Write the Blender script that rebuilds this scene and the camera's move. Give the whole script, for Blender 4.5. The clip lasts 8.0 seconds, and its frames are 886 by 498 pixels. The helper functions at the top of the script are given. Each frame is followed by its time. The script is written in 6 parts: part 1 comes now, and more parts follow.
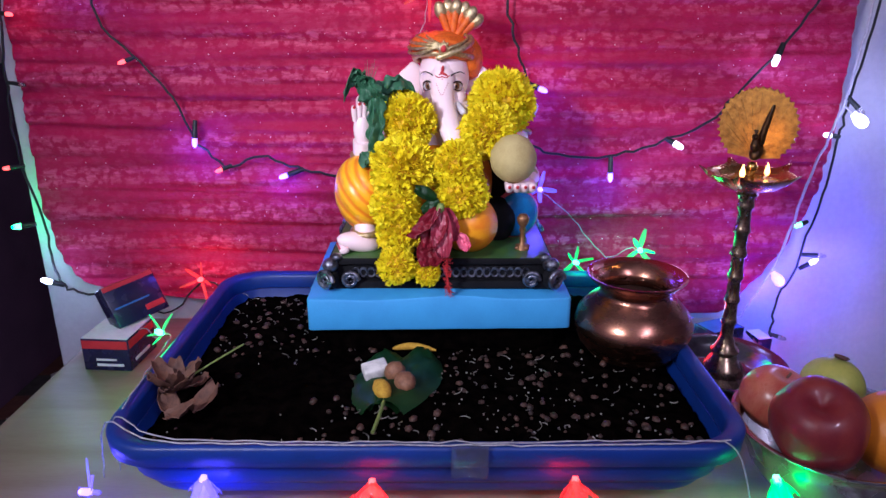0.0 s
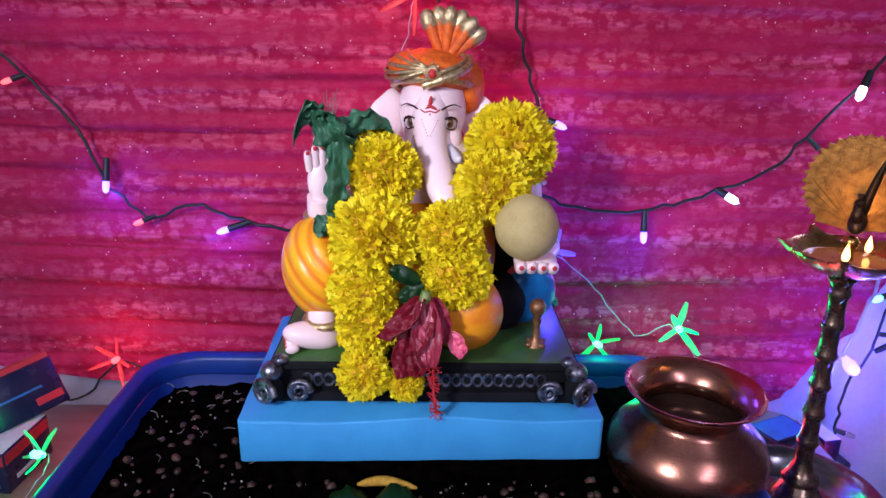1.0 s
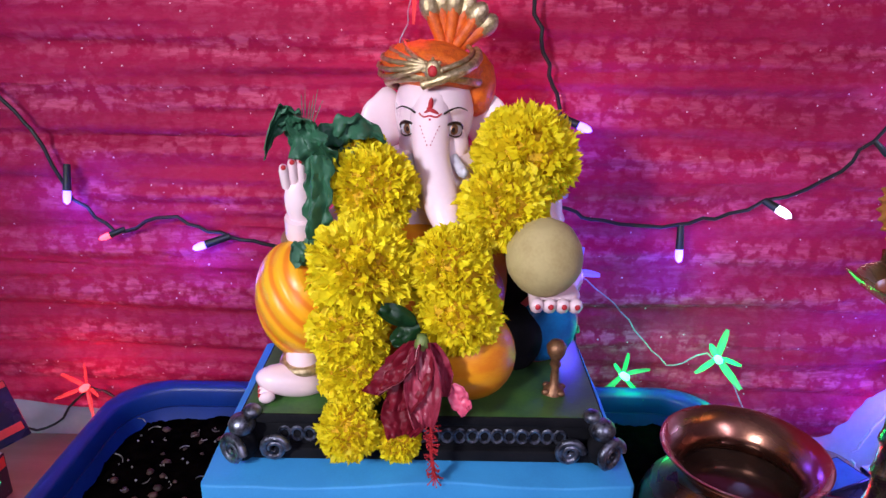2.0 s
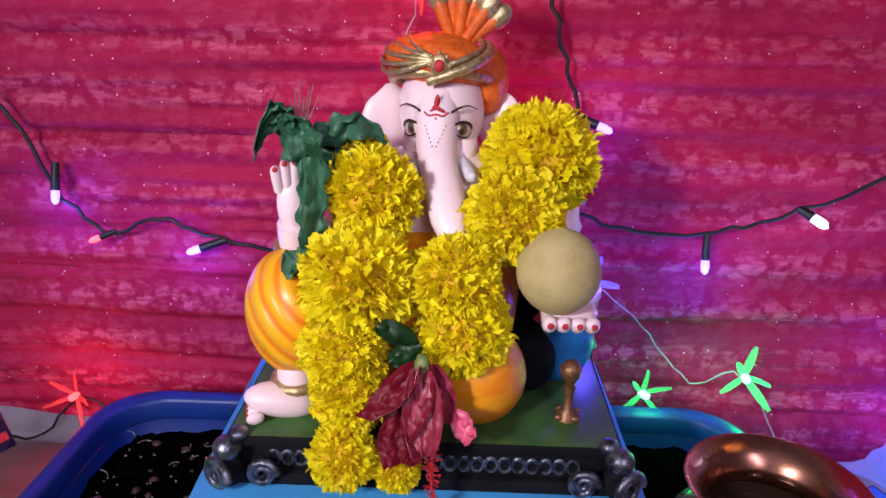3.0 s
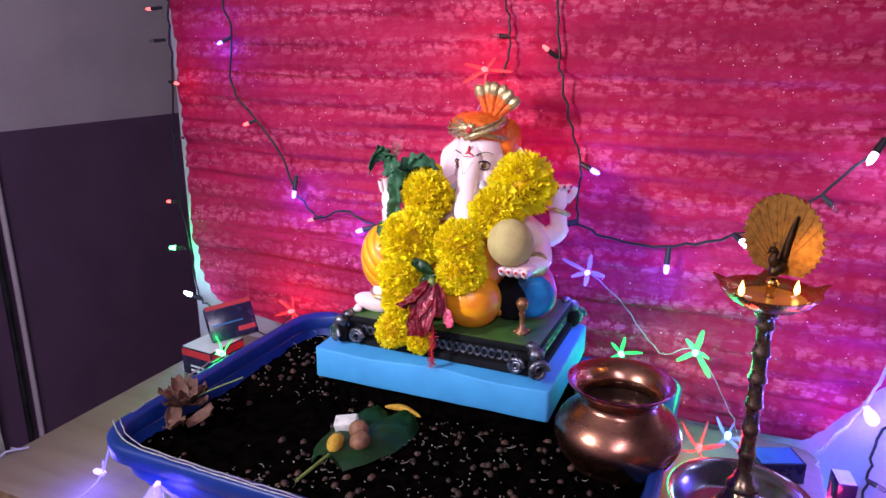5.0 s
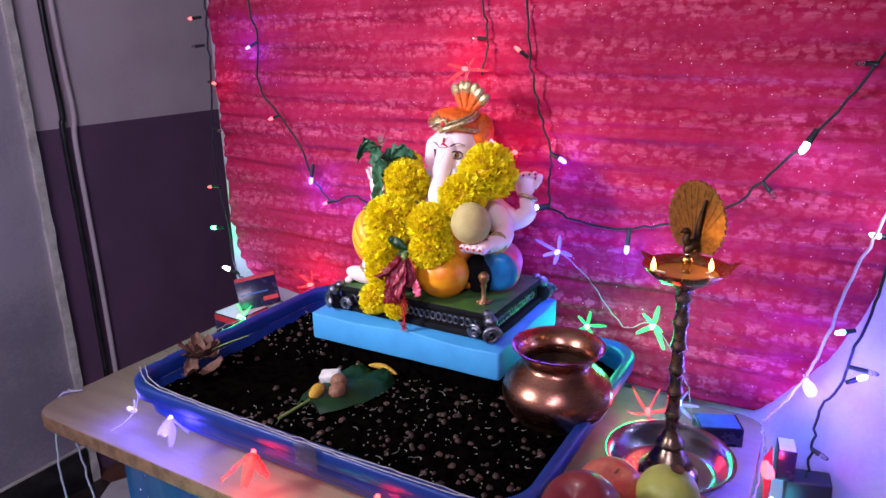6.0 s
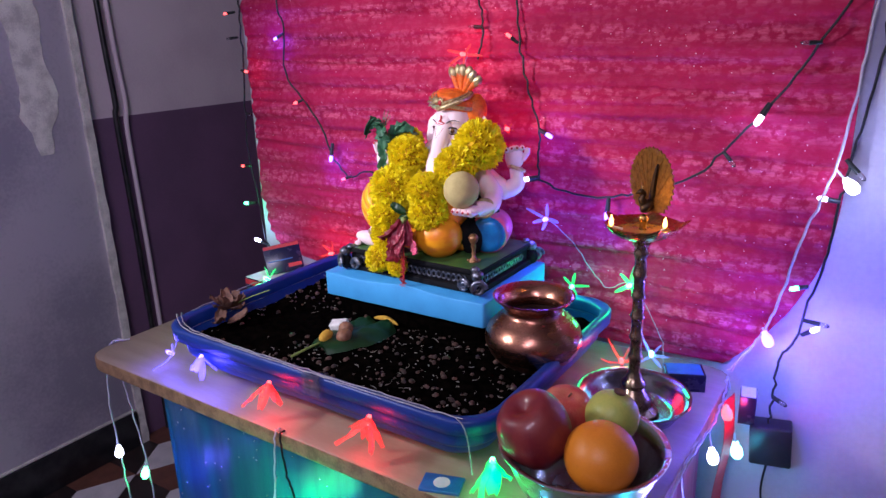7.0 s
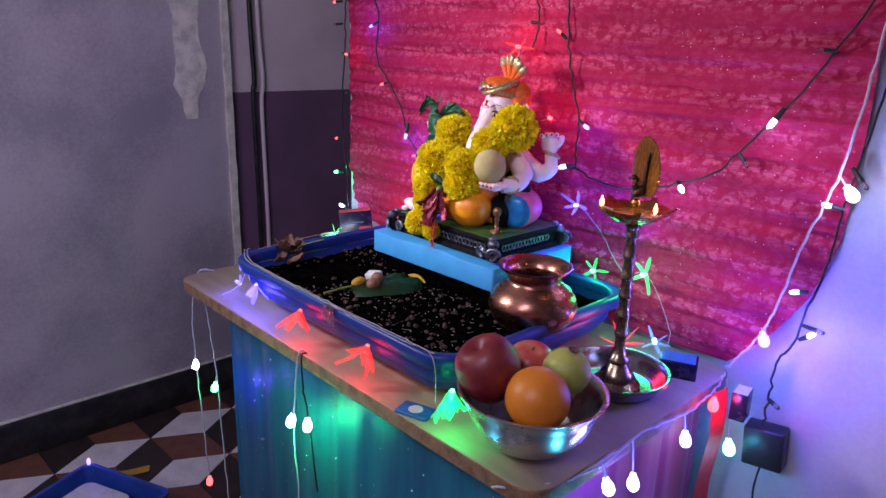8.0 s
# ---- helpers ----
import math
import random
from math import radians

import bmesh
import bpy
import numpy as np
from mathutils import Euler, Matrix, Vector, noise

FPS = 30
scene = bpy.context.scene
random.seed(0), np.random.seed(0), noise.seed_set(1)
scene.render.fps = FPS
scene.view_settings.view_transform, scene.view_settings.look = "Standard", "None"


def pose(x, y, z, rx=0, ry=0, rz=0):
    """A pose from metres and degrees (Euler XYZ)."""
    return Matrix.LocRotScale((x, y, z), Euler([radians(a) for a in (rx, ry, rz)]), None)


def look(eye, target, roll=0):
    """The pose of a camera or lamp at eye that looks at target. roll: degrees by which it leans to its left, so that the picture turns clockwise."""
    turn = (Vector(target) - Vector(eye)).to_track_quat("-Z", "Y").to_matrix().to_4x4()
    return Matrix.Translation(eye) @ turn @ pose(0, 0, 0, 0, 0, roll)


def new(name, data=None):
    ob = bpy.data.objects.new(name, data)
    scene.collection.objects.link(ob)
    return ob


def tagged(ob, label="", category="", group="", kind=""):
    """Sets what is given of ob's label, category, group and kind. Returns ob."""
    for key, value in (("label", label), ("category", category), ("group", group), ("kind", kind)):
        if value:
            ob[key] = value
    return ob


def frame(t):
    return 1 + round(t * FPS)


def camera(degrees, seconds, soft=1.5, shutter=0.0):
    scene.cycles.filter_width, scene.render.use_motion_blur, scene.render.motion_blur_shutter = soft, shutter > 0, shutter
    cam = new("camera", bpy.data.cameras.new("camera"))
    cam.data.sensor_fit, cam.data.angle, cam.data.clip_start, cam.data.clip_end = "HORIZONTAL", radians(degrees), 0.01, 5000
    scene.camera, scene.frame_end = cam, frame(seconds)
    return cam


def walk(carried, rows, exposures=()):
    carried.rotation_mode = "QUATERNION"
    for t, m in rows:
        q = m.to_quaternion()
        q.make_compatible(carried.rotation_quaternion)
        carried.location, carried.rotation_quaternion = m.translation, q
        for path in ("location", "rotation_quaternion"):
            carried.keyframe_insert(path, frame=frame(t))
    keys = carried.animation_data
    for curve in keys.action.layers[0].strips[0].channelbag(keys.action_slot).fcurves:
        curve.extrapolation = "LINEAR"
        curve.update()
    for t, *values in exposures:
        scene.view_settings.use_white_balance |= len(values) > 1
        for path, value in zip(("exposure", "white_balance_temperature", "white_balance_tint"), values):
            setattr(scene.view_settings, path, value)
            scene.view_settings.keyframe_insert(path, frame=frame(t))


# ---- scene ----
cam = camera(65.2, 8.0)
METRES, EYE, TILT, LEAN, TURN = 1.25, 1.1, 0.0, 0.0, -0.2
ROWS = [
    (0.0, 0.0, 0.0, 0.0, 0.02, -18.81, -0.05),
    (0.5, -0.0083, 0.1008, -0.0089, -3.96, -19.24, -0.3),
    (1.0, -0.0002, 0.1654, 0.0036, -0.84, -18.36, -1.07),
    (1.5, 0.0071, 0.2055, 0.0073, 0.46, -19.42, -0.95),
    (3.0, 0.0142, 0.2668, 0.0031, 2.16, -20.15, -1.01),
    (3.5, 0.0408, 0.2438, -0.0031, 7.85, -19.72, -0.6),
    (4.0, 0.08, 0.186, -0.0009, 12.31, -17.54, -0.28),
    (4.5, 0.1504, 0.0903, 0.02, 18.67, -16.31, -0.77),
    (6.0, 0.3508, 0.0079, 0.0545, 30.4, -17.07, 0.91),
    (6.5, 0.3975, -0.0198, 0.0551, 32.97, -17.52, 0.45),
    (7.0, 0.4428, -0.0427, 0.0472, 34.02, -17.42, 1.69),
    (7.5, 0.5335, -0.0119, 0.0309, 41.61, -17.37, -0.48),
    (8.0, 0.6002, -0.0296, 0.0268, 47.11, -16.8, -1.71),
]
walk(cam, [(t, pose(0, 0, EYE, TILT, LEAN, TURN) @ pose(METRES * x, METRES * y, METRES * z, 90 + pitch, roll, yaw)) for t, x, y, z, yaw, pitch, roll in ROWS],
     [(0.0, -0.55, 5900, 10), (1.0, -0.62, 5900, 10), (1.5, -0.62, 5900, 10), (3.0, -0.66, 6500, 10), (3.5, -0.55, 6500, 10), (4.0, -0.38, 6500, 10), (4.5, -0.25, 6500, 10), (6.0, -0.06, 6400, 10), (6.5, -0.28, 6500, 10), (7.0, -0.28, 6200, 10), (7.5, -0.40, 6500, 10), (8.0, -0.32, 6300, 10)])

# ---- world and large lights ----
world = bpy.data.worlds.new("room_dark")
scene.world = world
world.use_nodes = True
world.node_tree.nodes["Background"].inputs[0].default_value = (0.5, 0.55, 0.7, 1)
world.node_tree.nodes["Background"].inputs[1].default_value = 0.004


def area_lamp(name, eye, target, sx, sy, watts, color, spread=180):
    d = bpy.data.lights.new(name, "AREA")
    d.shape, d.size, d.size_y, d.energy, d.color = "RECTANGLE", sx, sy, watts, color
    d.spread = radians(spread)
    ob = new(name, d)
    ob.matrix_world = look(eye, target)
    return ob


# unseen fill lamp added high on the far side of the room, facing the left wall to brighten it
area_lamp("wall_fill_light", (0.55, -0.95, 1.85), (-1.33, -0.75, 1.35), 1.2, 0.08, 33.0, (0.84, 0.73, 1.0))
# unseen key light on the left, which throws the idol's shadow on the cloth
area_lamp("left_key_light", (-0.52, -0.12, 1.36), (0.0, 0.75, 0.96), 0.12, 0.12, 1.9, (0.97, 0.93, 1.0), 62)


LED = 2.0


def glow(loc, color, watts, r=0.012):
    d = bpy.data.lights.new("glow_or_fill_light", "POINT")
    d.energy, d.color, d.shadow_soft_size = watts * LED, color, r
    ob = new("glow_or_fill_light", d)
    ob.location = loc
    return ob


VIOLET, RED, GREEN, WHITE = (0.10, 0.07, 1.0), (1.0, 0.02, 0.05), (0.02, 1.0, 0.22), (0.42, 0.45, 1.0)
CYAN = (0.08, 0.65, 1.0)


# ---- materials ----
def material(name, color, color2=None, rough=0.5, metal=0.0, scale=60.0, fine=500.0, bump=0.15, amount=1.0, coat=0.0,
             sheen=0.0, stretch=(1, 1, 1), island=0.0, trans=0.0, specular=0.5):
    """A surface with variation at two scales: stains and grain."""
    m = bpy.data.materials.new(name)
    m.use_nodes = True
    nt = m.node_tree
    b = nt.nodes["Principled BSDF"]
    n = nt.nodes.new
    co = n("ShaderNodeTexCoord")
    mp = n("ShaderNodeMapping")
    mp.inputs["Scale"].default_value = stretch
    nt.links.new(co.outputs["Object"], mp.inputs["Vector"])
    big, small = n("ShaderNodeTexNoise"), n("ShaderNodeTexNoise")
    big.inputs["Scale"].default_value, small.inputs["Scale"].default_value = scale, fine
    big.inputs["Detail"].default_value, small.inputs["Detail"].default_value = 5, 3
    for t in (big, small):
        nt.links.new(mp.outputs["Vector"], t.inputs["Vector"])
    mix = n("ShaderNodeMix")
    mix.data_type = "RGBA"
    c2 = color2 or tuple(c * 0.72 for c in color)
    mix.inputs["A"].default_value, mix.inputs["B"].default_value = (*color, 1), (*c2, 1)
    ramp = n("ShaderNodeMapRange")
    ramp.inputs["From Min"].default_value, ramp.inputs["From Max"].default_value = 0.38, 0.66
    add = n("ShaderNodeMath")
    add.operation = "MULTIPLY_ADD"
    add.inputs[1].default_value = 0.35
    nt.links.new(small.outputs["Fac"], add.inputs[0])
    off = n("ShaderNodeMath")
    off.operation = "SUBTRACT"
    off.inputs[1].default_value = 0.175
    nt.links.new(big.outputs["Fac"], off.inputs[0])
    nt.links.new(off.outputs[0], add.inputs[2])
    nt.links.new(add.outputs[0], ramp.inputs["Value"])
    ramp.inputs["To Max"].default_value = amount
    nt.links.new(ramp.outputs["Result"], mix.inputs["Factor"])
    last = mix.outputs["Result"]
    if island:
        geo, hsv, mr = n("ShaderNodeNewGeometry"), n("ShaderNodeHueSaturation"), n("ShaderNodeMapRange")
        mr.inputs["To Min"].default_value, mr.inputs["To Max"].default_value = 1 - island, 1 + island
        nt.links.new(geo.outputs["Random Per Island"], mr.inputs["Value"])
        nt.links.new(mr.outputs["Result"], hsv.inputs["Value"])
        nt.links.new(last, hsv.inputs["Color"])
        last = hsv.outputs["Color"]
    nt.links.new(last, b.inputs["Base Color"])
    rr = n("ShaderNodeMapRange")
    rr.inputs["To Min"].default_value, rr.inputs["To Max"].default_value = max(rough - 0.1, 0.03), min(rough + 0.12, 1)
    nt.links.new(big.outputs["Fac"], rr.inputs["Value"])
    nt.links.new(rr.outputs["Result"], b.inputs["Roughness"])
    b.inputs["Metallic"].default_value = metal
    b.inputs["Coat Weight"].default_value = coat
    b.inputs["Sheen Weight"].default_value = sheen
    b.inputs["Transmission Weight"].default_value = trans
    b.inputs["Specular IOR Level"].default_value = specular
    if bump:
        bp = n("ShaderNodeBump")
        bp.inputs["Strength"].default_value, bp.inputs["Distance"].default_value = bump, 0.002
        nt.links.new(add.outputs[0], bp.inputs["Height"])
        nt.links.new(bp.outputs["Normal"], b.inputs["Normal"])
    return m


def glowing(name, color, strength):
    m = bpy.data.materials.new(name)
    m.use_nodes = True
    b = m.node_tree.nodes["Principled BSDF"]
    b.inputs["Base Color"].default_value = (*color, 1)
    b.inputs["Emission Color"].default_value = (*color, 1)
    b.inputs["Emission Strength"].default_value = strength
    return m


def cloth_material():
    """Crimson voile: a small printed lattice in bands, thin creases across, a few glitter specks."""
    m = material("crimson_voile", (0.43, 0.009, 0.072), (0.31, 0.006, 0.052), rough=0.7, scale=9, fine=420, bump=0, stretch=(0.5, 1, 2.2), specular=0.2)
    nt = m.node_tree
    n = nt.nodes.new
    b = nt.nodes["Principled BSDF"]
    old = b.inputs["Base Color"].links[0].from_socket
    co = n("ShaderNodeTexCoord")

    def mapped(scale):
        mp = n("ShaderNodeMapping")
        mp.inputs["Scale"].default_value = scale
        nt.links.new(co.outputs["Object"], mp.inputs["Vector"])
        return mp.outputs["Vector"]

    def math_node(op, x, y):
        k = n("ShaderNodeMath")
        k.operation = op
        for i, v in enumerate((x, y)):
            if isinstance(v, (int, float)):
                k.inputs[i].default_value = v
            else:
                nt.links.new(v, k.inputs[i])
        return k.outputs[0]

    def noise_node(vec, scale, detail):
        t = n("ShaderNodeTexNoise")
        t.inputs["Scale"].default_value, t.inputs["Detail"].default_value = scale, detail
        nt.links.new(vec, t.inputs["Vector"])
        return t.outputs["Fac"]

    def ramp(v, lo, hi):
        k = n("ShaderNodeMapRange")
        k.inputs["From Min"].default_value, k.inputs["From Max"].default_value = lo, hi
        nt.links.new(v, k.inputs["Value"])
        return k.outputs["Result"]

    # rows of printed blossoms, each with pale ticks across, on a mottled ground
    vor = n("ShaderNodeTexVoronoi")
    vor.inputs["Scale"].default_value, vor.inputs["Randomness"].default_value = 62, 0.75
    nt.links.new(mapped((1, 0.1, 1.25)), vor.inputs["Vector"])
    blot = math_node("ADD", vor.outputs["Distance"], math_node("MULTIPLY", math_node("SUBTRACT", noise_node(mapped((1, 1, 1)), 170, 3), 0.5), 1.5))
    motif = ramp(blot, 0.62, 0.30)
    ticks = ramp(noise_node(mapped((70, 20, 330)), 1.0, 2), 0.40, 0.58)
    wave = n("ShaderNodeTexWave")
    wave.bands_direction = "Z"
    wave.inputs["Scale"].default_value, wave.inputs["Distortion"].default_value = 7.5, 1.6
    wave.inputs["Detail Scale"].default_value = 1.2
    nt.links.new(mapped((0.35, 1, 1)), wave.inputs["Vector"])
    patchy = ramp(noise_node(mapped((1, 1, 2)), 9, 3), 0.30, 0.60)
    rows = math_node("ADD", math_node("MULTIPLY", ramp(wave.outputs["Fac"], 0.25, 0.7), 0.75), 0.25)
    fac = math_node("MULTIPLY", math_node("MULTIPLY", motif, rows), math_node("MULTIPLY", math_node("ADD", math_node("MULTIPLY", ticks, 0.65), 0.35), math_node("ADD", math_node("MULTIPLY", patchy, 0.6), 0.25)))
    mix = n("ShaderNodeMix")
    mix.data_type = "RGBA"
    mix.inputs["B"].default_value = (0.66, 0.115, 0.22, 1)
    nt.links.new(fac, mix.inputs["Factor"])
    nt.links.new(old, mix.inputs["A"])
    # glitter specks: their white glints are put into the colour as pale dots
    spark = n("ShaderNodeTexVoronoi")
    spark.inputs["Scale"].default_value = 88
    nt.links.new(co.outputs["Object"], spark.inputs["Vector"])
    mix2 = n("ShaderNodeMix")
    mix2.data_type = "RGBA"
    mix2.inputs["B"].default_value = (0.95, 0.72, 0.80, 1)
    nt.links.new(math_node("MULTIPLY", math_node("LESS_THAN", spark.outputs["Distance"], 0.066), 0.7), mix2.inputs["Factor"])
    nt.links.new(mix.outputs["Result"], mix2.inputs["A"])
    nt.links.new(mix2.outputs["Result"], b.inputs["Base Color"])
    # soft creases that run across, and the weave
    crease = noise_node(mapped((2.4, 1, 30)), 1.0, 3)
    ridge = math_node("ABSOLUTE", math_node("SUBTRACT", crease, 0.5), 0)
    height = math_node("ADD", math_node("MULTIPLY", ridge, -1.1), math_node("MULTIPLY", noise_node(mapped((1, 1, 1.6)), 160, 3), 0.25))
    bp = n("ShaderNodeBump")
    bp.inputs["Strength"].default_value, bp.inputs["Distance"].default_value = 0.55, 0.010
    nt.links.new(height, bp.inputs["Height"])
    nt.links.new(bp.outputs["Normal"], b.inputs["Normal"])
    return m


def thin(m, color, share, clear=0.0):
    """Lets light through a thin petal; clear: the share that is seen straight through."""
    nt = m.node_tree
    out = nt.nodes["Material Output"]
    b = nt.nodes["Principled BSDF"]
    t, mix = nt.nodes.new("ShaderNodeBsdfTranslucent"), nt.nodes.new("ShaderNodeMixShader")
    t.inputs["Color"].default_value = (*color, 1)
    mix.inputs[0].default_value = share
    nt.links.new(b.outputs[0], mix.inputs[1])
    nt.links.new(t.outputs[0], mix.inputs[2])
    last = mix.outputs[0]
    if clear:
        tr, mix2 = nt.nodes.new("ShaderNodeBsdfTransparent"), nt.nodes.new("ShaderNodeMixShader")
        mix2.inputs[0].default_value = clear
        nt.links.new(last, mix2.inputs[1])
        nt.links.new(tr.outputs[0], mix2.inputs[2])
        last = mix2.outputs[0]
    nt.links.new(last, out.inputs["Surface"])
    return m


def pleat_material():
    """Saffron and yellow stripes that curve round the knee."""
    m = material("pleated_saffron_paint", (0.93, 0.46, 0.012), (0.92, 0.42, 0.010), rough=0.35, scale=45, fine=400, bump=0)
    nt = m.node_tree
    n = nt.nodes.new
    b = nt.nodes["Principled BSDF"]
    co, mp, w, mix = n("ShaderNodeTexCoord"), n("ShaderNodeMapping"), n("ShaderNodeTexWave"), n("ShaderNodeMix")
    mp.inputs["Location"].default_value = (0.035, -0.70, -0.965)
    w.wave_type, w.rings_direction = "RINGS", "SPHERICAL"
    w.inputs["Scale"].default_value, w.inputs["Distortion"].default_value = 29, 0.6
    mix.data_type = "RGBA"
    mix.inputs["B"].default_value = (0.84, 0.23, 0.01, 1)
    nt.links.new(co.outputs["Object"], mp.inputs["Vector"])
    nt.links.new(mp.outputs["Vector"], w.inputs["Vector"])
    rg = n("ShaderNodeMapRange")
    rg.inputs["From Min"].default_value, rg.inputs["From Max"].default_value = 0.45, 0.05
    nt.links.new(w.outputs["Fac"], rg.inputs["Value"])
    nt.links.new(rg.outputs["Result"], mix.inputs["Factor"])
    nt.links.new(b.inputs["Base Color"].links[0].from_socket, mix.inputs["A"])
    nt.links.new(mix.outputs["Result"], b.inputs["Base Color"])
    bp = n("ShaderNodeBump")
    bp.inputs["Strength"].default_value, bp.inputs["Distance"].default_value = 0.5, 0.002
    nt.links.new(w.outputs["Fac"], bp.inputs["Height"])
    nt.links.new(bp.outputs["Normal"], b.inputs["Normal"])
    return m


